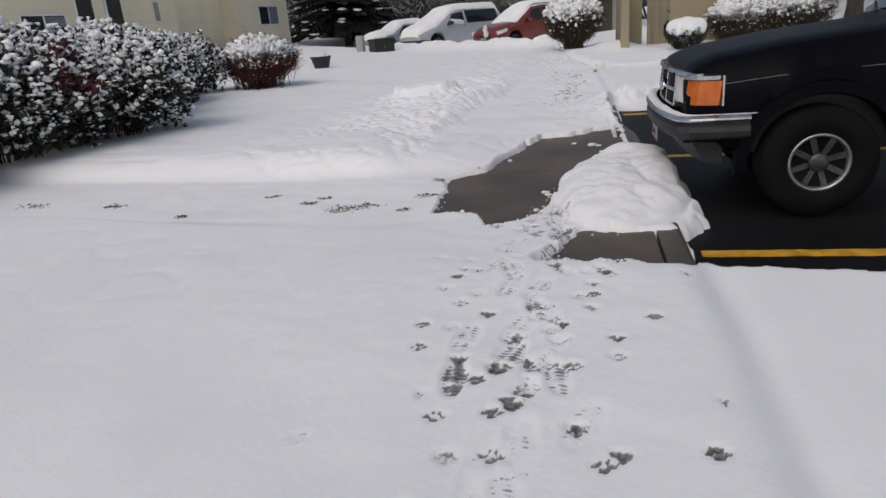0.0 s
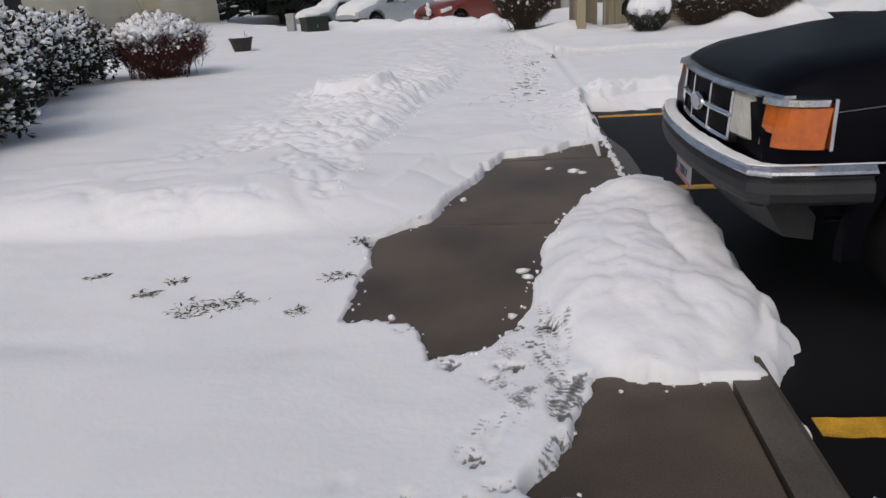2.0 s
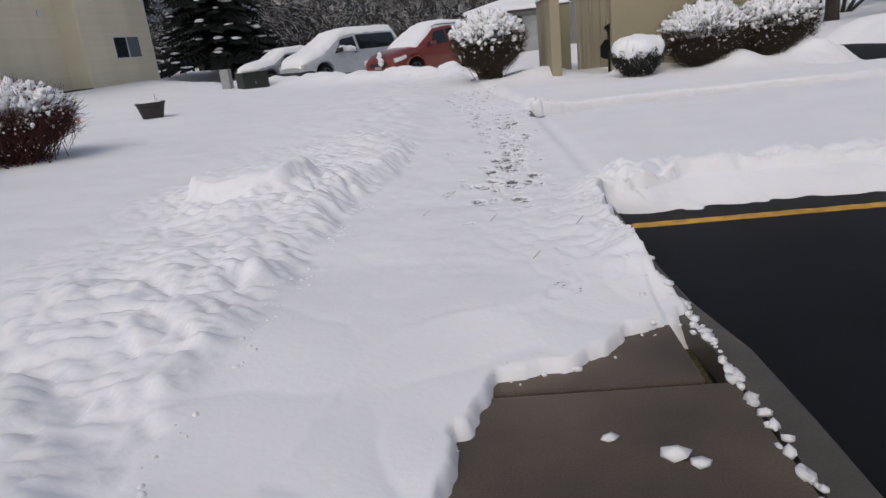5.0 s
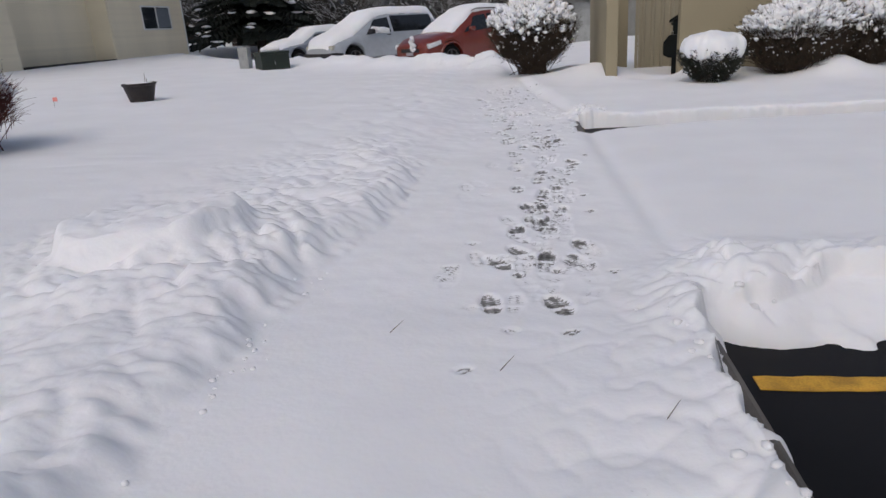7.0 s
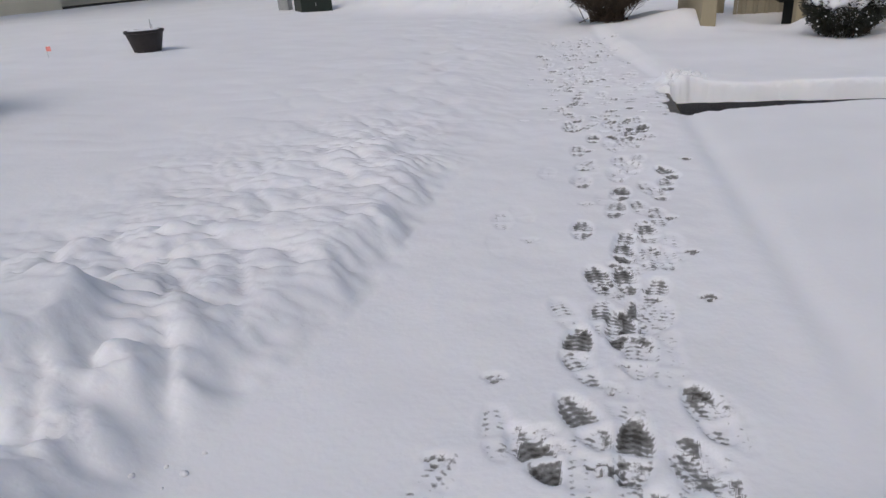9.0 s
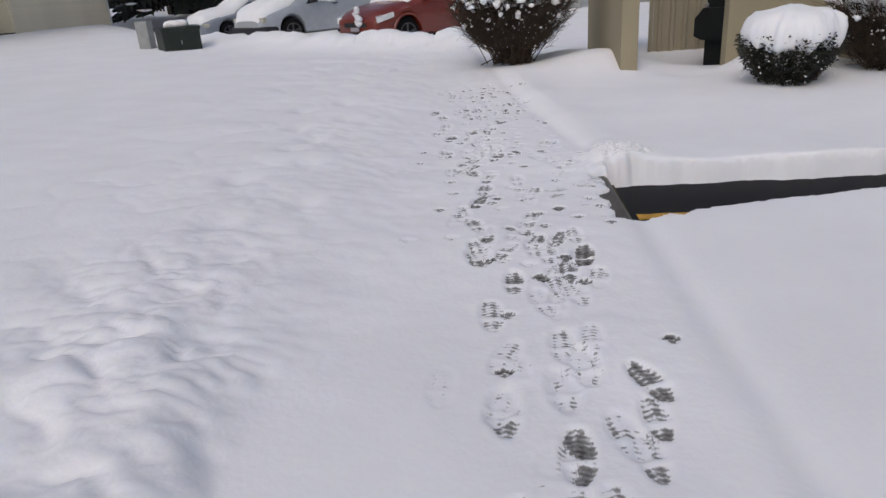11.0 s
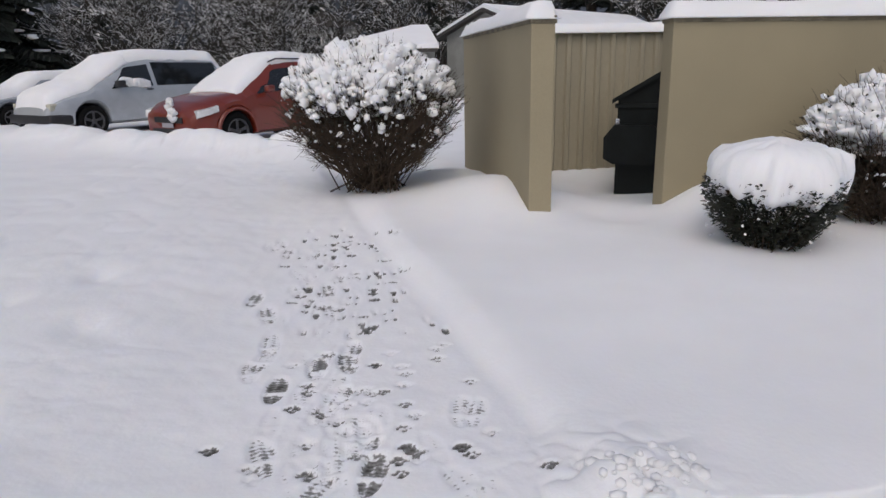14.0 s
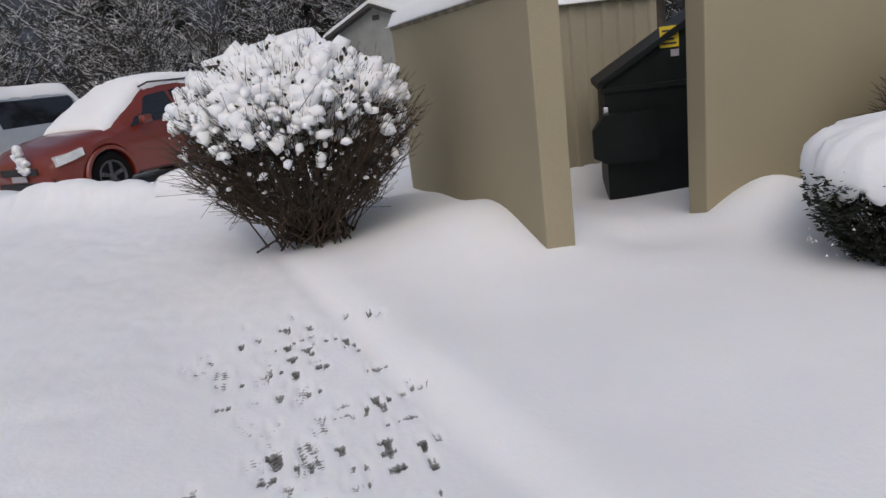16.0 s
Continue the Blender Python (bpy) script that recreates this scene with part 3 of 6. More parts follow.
def build_ground():
    xs = np.concatenate([widening(-3.6, -900, 0.06, 1.085)[::-1], steps((-3.6, -1.25, 95), (-1.25, 0.75, 180), (0.75, 3.3, 85))[1:], widening(3.3, 900, 0.04, 1.085)[1:]])
    ys = np.concatenate([widening(0.6, -300, 0.05, 1.10)[::-1], steps((0.6, 8.5, 380), (8.5, 17.8, 700), (17.8, 24, 150))[1:], widening(24, 1500, 0.06, 1.08)[1:]])
    x, y = np.meshgrid(xs, ys)
    z = snow_top(x, y)
    slush = np.zeros_like(z)
    covered = z > WALKTOP + 0.004
    boot = np.zeros((*z.shape, 3))
    tread(z, slush, boot, xs, ys)
    z = np.where(covered, np.maximum(z, WALKTOP + 0.004), z)
    worn = np.clip(0.25 + 0.5 * rough(x, y, 0.35, 91) + 0.35 * rough(x, y, 0.12, 92), 0, 0.75)
    scrape = np.clip(0.15 + 0.9 * rough(x * 0.4, y, 0.10, 93, 3), 0, 0.9)
    slush = np.maximum(slush, 0.62 * worn * np.exp(-((x + 0.20) / 0.16) ** 2) * ease(9.8, 10.6, y) * (1 - ease(14.4, 15.2, y)))
    slush = np.maximum(slush, np.maximum(1.35 * worn, scrape) * np.exp(-((x - 0.06) / 0.33) ** 2 - ((y - 15.5) / 0.62) ** 2))
    slush = np.maximum(slush, 1.15 * worn * np.exp(-((x + 0.27) / 0.24) ** 2 - ((y - 3.9) / 0.8) ** 2))
    floor = np.where((x > kerb_x(y)) | (y > 30), LOT - 0.12, WALKTOP - 0.14)
    z = np.maximum(z, floor)
    ny, nx = z.shape
    me = bpy.data.meshes.new("ground")
    me.vertices.add(nx * ny)
    me.vertices.foreach_set("co", np.stack([x, y, z], -1).astype(np.float32).ravel())
    idx = np.arange(nx * ny).reshape(ny, nx)
    q = np.stack([idx[:-1, :-1], idx[:-1, 1:], idx[1:, 1:], idx[1:, :-1]], -1).reshape(-1, 4)
    me.loops.add(q.size)
    me.loops.foreach_set("vertex_index", q.ravel().astype(np.int32))
    me.polygons.add(len(q))
    me.polygons.foreach_set("loop_start", (np.arange(len(q)) * 4).astype(np.int32))
    me.update(calc_edges=True)
    me.attributes.new("slush", "FLOAT", "POINT").data.foreach_set("value", slush.ravel().astype(np.float32))
    me.attributes.new("boot", "FLOAT_VECTOR", "POINT").data.foreach_set("vector", boot.ravel().astype(np.float32))
    me.shade_smooth()
    return tagged(link("ground", me, GROUND_SNOW), "snow-covered lawn and trodden walk with boot prints", "ground", kind="structure")


build_ground()


def height(x, y):
    return float(snow_top(np.array([[float(x)]]), np.array([[float(y)]]))[0, 0])


def heights(xs, ys):
    return snow_top(np.array([xs], float), np.array([ys], float))[0]


# ---- car park, kerb, walk ----
lot = tagged(part("road", box(-60, 60, -30, 80, LOT - 0.5, LOT), ASPHALT), "dark wet asphalt of the car park", "asphalt", kind="structure")
for y in (3.93, 6.74, 9.62, 15.37):
    x0 = float(kerb_x(y)) + 0.10
    rnd = random.Random(int(y * 10))
    top = [(x0 + i * 0.05, y + 0.052 + rnd.uniform(-0.006, 0.006)) for i in range(0, 101)]
    low = [(p, y - 0.052 + rnd.uniform(-0.006, 0.006)) for p, _ in reversed(top)]
    tagged(part("parking_line", prism(top + low, LOT - 0.01, LOT + 0.004), YELLOW), "worn yellow painted parking line on wet asphalt", "road marking", group="parking lines")


def build_kerb():
    ys = np.linspace(-3, 24, 55)
    rings = []
    for y in ys:
        k = float(kerb_x(y))
        rings.append([(k - 0.15, y, LOT - 0.2), (k - 0.15, y, WALKTOP + 0.002), (k - 0.03, y, WALKTOP + 0.004), (k - 0.008, y, WALKTOP - 0.008), (k, y, WALKTOP - 0.03), (k + 0.02, y, LOT - 0.2)])
    return tagged(part("kerb", loft(rings), KERB), "wet grey concrete kerb along the walk", "kerb", kind="structure")


build_kerb()
walkway = thing("pavement", "wet brown-grey concrete walk of cast slabs", "pavement", kind="structure")
SLAB = 1.54
slab = None
for i in range(16):
    y = -1.97 + SLAB * i
    c = float(kerb_x(y + SLAB / 2))
    if slab is None:
        slab = part("slab", box(-1.56, -0.014, 0.011, SLAB - 0.011, -0.12, 0.0, 0.012), CONCRETE, walkway)
        slab.location = (c - 0.15, y, WALKTOP)
    else:
        o = new("slab", slab.data)
        o.parent = walkway
        o.location = (c - 0.15, y, WALKTOP)
for i in range(7):
    o = new("slab", slab.data)
    o.parent = walkway
    o.location = (-1.15 - 1.55 * i, 4.1, WALKTOP - 0.002 + 0.03 * i)
tagged(part("soil", box(-40, 0.4, -30, 60, -0.6, WALKTOP - 0.10), GRASS), "dark soil under the snow", "soil", kind="structure")

# ---- the walled bin store ----
def masonry(name, x0, x1, y0, y1, top, label):
    t = thing(name, label, "wall", kind="structure")
    part("wall", box(x0, x1, y0, y1, -0.5, top, 0.012), TAN, t)
    part("coping", box(x0 - 0.012, x1 + 0.012, y0 - 0.012, y1 + 0.012, top - 0.055, top + 0.01, 0.01), CAPSTAIN, t, "water-stained coping")
    return t


def snow_slab(name, x0, x1, y0, y1, z, thick, label, step=0.09, seed=1, over=0.05):
    """A soft snow cover lying on a flat top."""
    nx, ny = max(4, int((x1 - x0 + 2 * over) / step)), max(4, int((y1 - y0 + 2 * over) / step))
    xs, ys = np.linspace(x0 - over, x1 + over, nx + 1), np.linspace(y0 - over, y1 + over, ny + 1)
    X, Y = np.meshgrid(xs, ys)
    e = np.minimum(np.minimum(X - xs[0], xs[-1] - X), np.minimum(Y - ys[0], ys[-1] - Y))
    k = np.sqrt(np.clip(e / (thick * 0.9), 0, 1) * (2 - np.clip(e / (thick * 0.9), 0, 1)))
    top = z - 0.02 + (thick + 0.02) * k * (1 + 0.16 * rough(X, Y, 0.5, seed) + 0.10 * rough(X, Y, 0.2, seed + 4))
    X = X + 0.03 * rough(X, Y, 0.3, seed + 9) * (1 - k)
    Y = Y + 0.03 * rough(X, Y, 0.3, seed + 12) * (1 - k)
    bm = bmesh.new()
    up = [[bm.verts.new((X[j, i], Y[j, i], top[j, i])) for i in range(nx + 1)] for j in range(ny + 1)]
    dn = [[bm.verts.new((X[j, i] , Y[j, i], z - 0.03)) for i in range(nx + 1)] for j in range(ny + 1)]
    for j in range(ny):
        for i in range(nx):
            bm.faces.new((up[j][i], up[j][i + 1], up[j + 1][i + 1], up[j + 1][i]))
            bm.faces.new((dn[j][i], dn[j + 1][i], dn[j + 1][i + 1], dn[j][i + 1]))
    for a, b in [(up[0], dn[0]), (up[-1], dn[-1]), ([r[0] for r in up], [r[0] for r in dn]), ([r[-1] for r in up], [r[-1] for r in dn])]:
        for i in range(len(a) - 1):
            bm.faces.new((a[i], a[i + 1], b[i + 1], b[i]))
    ob = part(name, bm, SNOW, smooth=True)
    return tagged(ob, label, "snow")


masonry("wall_west", 1.11, 1.32, 20.05, 23.35, 1.80, "tan painted masonry wall of the bin store")
masonry("wall_south", 2.40, 5.55, 20.10, 20.30, 1.80, "tan painted masonry wall beside the gap")
masonry("wall_back", 1.33, 1.92, 23.16, 23.35, 1.72, "tan painted short masonry return wall")
masonry("wall_east", 5.34, 5.55, 20.31, 23.6, 1.78, "tan painted masonry wall of the bin store")
snow_slab("wall_snow", 1.11, 1.32, 20.05, 23.35, 1.81, 0.13, "thick white snow lying along the wall's top", seed=2)
snow_slab("wall_snow", 2.38, 5.55, 20.10, 20.30, 1.81, 0.12, "thick white snow lying along the wall's top", seed=3)
snow_slab("wall_snow", 1.40, 1.92, 23.16, 23.35, 1.73, 0.10, "thick white snow lying along the wall's top", seed=4)

gate = thing("metal_gate", "beige corrugated steel gate panel of the bin store", "gate")


def build_gate():
    y, z0, z1 = 23.02, -0.05, 1.79
    outline, x, d = [], 2.13, 0.0
    while x < 4.0:
        outline += [(x, y), (x + 0.055, y), (x + 0.075, y - 0.035), (x + 0.125, y - 0.035), (x + 0.145, y)]
        x += 0.20
    outline = outline + [(a, b + 0.012) for a, b in reversed(outline)]
    part("panel", prism(outline, z0, z1), PANEL, gate)
    for xx in (2.09, 4.06):
        part("post", box(xx - 0.03, xx + 0.03, y - 0.03, y + 0.03, -0.3, z1 + 0.03, 0.006), PANEL, gate)
    part("rail", box(2.13, 4.03, y - 0.04, y + 0.03, z1 - 0.01, z1 + 0.03, 0.005), PANEL, gate)


build_gate()
snow_slab("gate_snow", 2.06, 4.08, 22.98, 23.06, 1.82, 0.10, "soft snow lying on the gate's top rail", seed=6, over=0.06)


def build_dumpster():
    d = thing("dumpster", "dark green steel dumpster with a sloping lid", "dumpster", (2.60, 21.72, -0.06), -27)
    x0, x1, y0, y1 = 0.0, 1.62, 0.0, 0.9
    side = [(x0, -0.28), (x1, -0.28), (x1, 1.72), (x1 - 0.5, 1.72), (x0, 1.10)]
    part("body", prism(side, y0, y1, "y"), DUMPGREEN, d)
    lid = [(x0 - 0.06, 1.03), (x0 - 0.06, 1.08), (x1 - 0.5, 1.78), (x1 + 0.04, 1.79), (x1 + 0.04, 1.73), (x1 - 0.5, 1.715)]
    part("lid", prism(lid, y0 - 0.06, y1 + 0.06, "y"), DUMPGREEN, d, "black lid, closed")
    pocket = [(x0 - 0.13, 0.42), (x0 - 0.13, 0.66), (x0 - 0.02, 0.80), (x0 + 0.42, 0.80), (x0 + 0.50, 0.62), (x0 + 0.42, 0.36), (x0 - 0.02, 0.36)]
    part("fork_pocket", prism(pocket, y0 - 0.16, y0 - 0.003, "y"), DUMPGREEN, d)
    part("rim", box(x0 - 0.03, x1, y0 - 0.025, y0 - 0.003, 0.98, 1.03, 0.004), DUMPGREEN, d)
    part("hinge_pole", box(1.16, 1.22, y0 - 0.06, y0 - 0.027, 0.9, 1.35, 0.01), CHROME, d, "bare steel hinge pole")
    st = part("sticker", box(0.50, 0.66, y0 - 0.009, y0 - 0.003, 1.32, 1.50), STICKER, d, "yellow warning sticker")
    for k in range(4):
        part("print_bar", box(0.52, 0.64 - 0.02 * (k % 2), y0 - 0.013, y0 - 0.010, 1.345 + 0.036 * k, 1.360 + 0.036 * k), INK, st)
    part("label", box(0.59, 0.66, y0 - 0.009, y0 - 0.003, 1.24, 1.30), PLATEWHITE, d, "small white label")
    part("latch", box(x0 - 0.02, x0 + 0.03, y0 - 0.03, y0 - 0.003, 0.80, 0.86, 0.006), CHROME, d)


build_dumpster()

# ---- apartment house ----
def build_house():
    h = thing("apartment_house", "cream vinyl-sided apartment house in snow", "house")
    x0, top = -19.0, 7.4

    def clad(name, x, y0, y1, z0, z1):
        w = part(name, box(x - 0.25, x - 0.03, y0, y1, z0, z1), SIDING, h)
        me = None
        n = int((z1 - z0) / 0.125)
        prof = [(-0.028, 0), (0.0, 0), (-0.014, 0.124), (-0.028, 0.124)]
        for i in range(n):
            if me is None:
                ob = part("siding_board", loft([[(a, y0, b) for a, b in prof], [(a, y1, b) for a, b in prof]]), SIDING, w)
                me = ob.data
            else:
                ob = new("siding_board", me)
                ob.parent = w
            ob.location = (x, 0, z0 + 0.125 * i)
        return w

    clad("wing_wall", x0, 37.0, 43.85, 0.3, top)
    clad("recess_wall", x0 - 1.0, 31.0, 36.9, 0.3, top)
    clad("front_wall", x0 - 0.1, 20.0, 30.9, 0.2, top)
    part("end_wall", box(x0 - 1.0, x0 - 0.03, 36.91, 36.99, 0.3, top), SIDING, h)
    part("end_wall", box(x0 - 1.0, x0 - 0.13, 30.92, 30.99, 0.3, top), SIDING, h)
    part("back_wall", box(x0 - 9, x0 - 0.26, 43.70, 43.84, 0.2, top), SIDING, h)
    part("corner_post", box(x0 - 0.02, x0 + 0.012, 43.74, 43.86, 0.3, top), SHADE_TRIM, h)
    part("roof", prism([(x0 + 0.5, top), (x0 - 5, top + 2.2), (x0 - 10.5, top)], 19.5, 44.5, "y"), SNOW, h, "snow-covered roof")

    def window(y0, y1, z0, z1, x=x0):
        w = part("window", box(x - 0.02, x + 0.012, y0, y1, z0, z1), GLASS, h)
        m = (y0 + y1) / 2
        part("pane", box(x + 0.013, x + 0.018, m + 0.03, y1 - 0.05, z0 + 0.05, z1 - 0.05), CURTAIN, w)
        for a, b, c, d in ((y0 - 0.05, y1 + 0.05, z1 - 0.02, z1 + 0.05), (y0 - 0.05, y1 + 0.05, z0 - 0.05, z0 + 0.02), (y0 - 0.05, y0 + 0.03, z0, z1), (y1 - 0.03, y1 + 0.05, z0, z1), (m - 0.03, m + 0.03, z0, z1)):
            part("frame", box(x + 0.005, x + 0.045, a, b, c, d, 0.006), SHADE_TRIM, w)

    window(39.65, 42.35, 1.92, 2.97)
    window(39.65, 42.35, 4.95, 6.0)
    window(21.2, 23.4, 1.3, 2.6, x0 - 0.1)
    # doors lie flush with the wall; their dark brown carries the doorway's shade
    for y in (24.1, 25.9):
        d = part("door", box(x0 - 0.2, x0 - 0.07, y, y + 0.95, 0.4, 3.2), POTDARK, h, "door with the shade put into its dark colour")
        part("door_frame", box(x0 - 0.09, x0 - 0.04, y - 0.12, y, 0.4, 3.25), SHADE_TRIM, h)
    part("vent", box(x0 - 1.0, x0 - 0.94, 35.6, 35.85, 4.0, 4.25, 0.01), SHADE_TRIM, h)
    part("meter", box(x0 - 0.1, x0 - 0.0, 29.2, 29.45, 2.3, 3.1, 0.02), STEELGREY, h)
    part("foundation", box(x0 - 1.2, x0 - 0.035, 31.0, 43.8, -0.3, 0.66), POTDARK, h)


build_house()


# ---- cars ----
def profile(u, w, zb, zm, zbelt, wr, zr):
    half = [(0.0, zb), (w * 0.86, zb), (w * 0.965, zb + 0.05), (w, zm), (w * 0.995, (zm + zbelt) / 2 + 0.03), (w * 0.965, zbelt), (wr, zr - 0.05), (wr - 0.05, zr - 0.015), (wr * 0.55, zr + 0.012), (0.0, zr + 0.018)]
    return half


def wheel_unit(parent, u, v, z, r, width, side, rim_mat, spokes=5, rim=0.66, lip=None):
    """A wheel: tyre, rim, spokes and hub; side is -1 or 1, the way that its face looks."""
    q0 = rim / 0.66
    w = part("wheel", loft([[(u + rr * math.cos(a), v + side * dv, z + rr * math.sin(a)) for a in np.linspace(0, math.tau, 40, endpoint=False)] for rr, dv in ((r * q0 * 0.62, -width / 2), (r * 0.94, -width / 2), (r, -width * 0.32), (r, width * 0.32), (r * 0.95, width * 0.47), (r * q0 * 0.70, width * 0.5), (r * q0 * 0.66, width * 0.36))]), RUBBER, parent, "black tyre on its wheel", smooth=True)
    part("rim", loft([[(u + rr * math.cos(a), v + side * dv, z + rr * math.sin(a)) for a in np.linspace(0, math.tau, 40, endpoint=False)] for rr, dv in ((r * q0 * 0.69, width * 0.30), (r * q0 * 0.69, width * 0.505), (r * q0 * 0.63, width * 0.52), (r * q0 * 0.60, width * 0.40), (r * q0 * 0.57, width * 0.25))], caps=False), lip or rim_mat, w, smooth=True)
    part("well", loft([[(u + rr * math.cos(a), v + side * dv, z + rr * math.sin(a)) for a in np.linspace(0, math.tau, 24, endpoint=False)] for rr, dv in ((r * q0 * 0.62, width * 0.12), (r * q0 * 0.62, width * 0.16))]), PLASTIC, w)
    for k in range(spokes):
        a = math.tau * k / spokes + 0.3
        ca, sa = math.cos(a), math.sin(a)
        ring = []
        for rr, hw, dv in ((r * 0.10, r * 0.45 / spokes, width * 0.36), (r * q0 * 0.60, r * 0.525 / spokes, width * 0.42)):
            ring.append([(u + rr * ca - q * hw * sa, v + side * (dv + t), z + rr * sa + q * hw * ca) for q, t in ((-1, -0.03), (-0.8, 0), (0.8, 0), (1, -0.03))])
        part("spoke", loft(ring), rim_mat, w)
    part("hub", loft([[(u + rr * math.cos(a), v + side * dv, z + rr * math.sin(a)) for a in np.linspace(0, math.tau, 16, endpoint=False)] for rr, dv in ((r * 0.17, width * 0.2), (r * 0.17, width * 0.42), (r * 0.12, width * 0.46))]), rim_mat, w, smooth=True)
    return w


class Car:
    """A car built over stations along its length; u runs back from the nose, v across, z up from the ground."""
    def __init__(self, ob, width, stations, wheels, wheel_r, sill, arch):
        self.ob, self.W, self.st, self.wheels, self.r, self.sill, self.arch = ob, width, stations, wheels, wheel_r, sill, arch

    def at(self, u):
        us = [s[0] for s in self.st]
        w, zbelt, wr, zr = (float(np.interp(u, us, [s[k] for s in self.st])) for k in (1, 2, 3, 4))
        zb = self.sill
        for c in self.wheels:
            q = self.arch ** 2 - (u - c) ** 2
            if q > 0:
                zb = max(zb, self.r + math.sqrt(q))
        if u < self.st[0][0] + 0.25:
            zb = max(zb, self.sill + 0.06)
        zb = min(zb, zbelt - 0.12)
        zm = max(zb + 0.08, min(zbelt - 0.1, self.sill + 0.32))
        return profile(u, self.W * w, zb, zm, zbelt, self.W * wr, zr)

    def body(self, mat, label="", rim=0.66, wheel_mat=None, lip=None, spokes=5):
        us = sorted(set(np.round(np.concatenate([np.linspace(self.st[0][0], self.st[-1][0], 90), *[np.linspace(c - self.arch - 0.01, c + self.arch + 0.01, 30) for c in self.wheels]]), 3)))
        rings = []
        for u in us:
            h = self.at(u)
            rings.append([(u, v, z) for v, z in h] + [(u, -v, z) for v, z in h[-2:0:-1]])
        b = part("body", loft(rings), mat, self.ob, label, smooth=True)
        b.data.set_sharp_from_angle(angle=radians(38))
        us0, us1 = self.st[0][0] + 0.3, self.st[-1][0] - 0.2
        part("underbody", box(us0, us1, -self.W * 0.80, self.W * 0.80, self.sill - 0.02, self.sill + 0.42), PLASTIC, self.ob)
        for c in self.wheels:
            for s in (-1, 1):
                wheel_unit(self.ob, c, s * (self.W - 0.13), self.r, self.r + 0.02, 0.22, s, wheel_mat or ALLOY, rim=rim, lip=lip, spokes=spokes)
        return b

    def side(self, name, u0, u1, a, b, mat, out=0.006, lo=5, hi=6, slant0=0.0, slant1=0.0, sides=(-1, 1)):
        """A pane or strip on the flank, between the fractions a and b of the height from belt to roof edge."""
        for s in sides:
            rings = []
            for k in np.linspace(0, 1, 9):
                ring = []
                for f in np.linspace(a, b, 5):
                    u = (u0 + slant0 * f) * (1 - k) + (u1 + slant1 * f) * k
                    h = self.at(u)
                    v, z = h[lo][0] * (1 - f) + h[hi][0] * f, h[lo][1] * (1 - f) + h[hi][1] * f
                    ring.append((u, s * (v + out), z))
                rings.append(ring + [(p[0], p[1] - s * 0.02, p[2]) for p in reversed(ring)])
            part(name, loft(rings), mat, self.ob)

    def arch_trim(self, c, mat, wide=0.06, out=0.02):
        for s in (-1, 1):
            rings = []
            for a in np.linspace(-0.1, math.pi + 0.1, 24):
                ring = []
                for rr, o in ((self.arch - 0.01, 0.0), (self.arch, out), (self.arch + wide, out), (self.arch + wide + 0.015, -0.012)):
                    u, z = c + rr * math.cos(a), self.r + rr * math.sin(a)
                    w = self.at(c)[3][0] if abs(z) > 0 else self.W
                    ring.append((u, s * (self.W * 0.99 + o), z))
                rings.append(ring)
            part("fender_flare", loft(rings), mat, self.ob)

    def snow(self, u0, u1, thick, keep=0.98, seed=1, hang=0.0, drop=0.0):
        """Snow lying over hood, windscreen and roof."""
        us = np.linspace(u0, u1, 44)
        rings = []
        for i, u in enumerate(us):
            h = self.at(u)
            wr, zr, zt = h[6][0], h[6][1], h[9][1]
            e = min(1.0, (u - u0) / 0.22, (u1 - u) / 0.22)
            t = thick * math.sqrt(max(0.02, e * (2 - e))) * (1 + 0.18 * float(rough(np.array([u * 1.0]), np.array([seed * 7.0]), 0.4, seed)[0]))
            top, low = [], []
            for q in np.linspace(-1, 1, 15):
                wob = 0.035 * float(rough(np.array([u]), np.array([q * 3.0 + seed]), 0.25, seed + 3)[0])
                v = q * (wr * keep + wob * abs(q) ** 3)
                base = np.interp(abs(v), [0, wr * 0.55, wr - 0.05, wr], [zt, h[8][1], h[7][1], zr]) - drop * max(0, abs(q) - 0.8)
                ed = min(1.0, (1 - abs(q)) / 0.22)
                top.append((u, v, base + t * (math.sqrt(ed * (2 - ed)) * 0.92 + 0.08) + wob * 0.4))
                low.append((u, v, base - 0.03 - hang * (abs(q) > 0.97)))
            rings.append(top + low[::-1])
        return part("snow_cover", loft(rings), SNOW, self.ob, "thick snow lying on it", smooth=True)


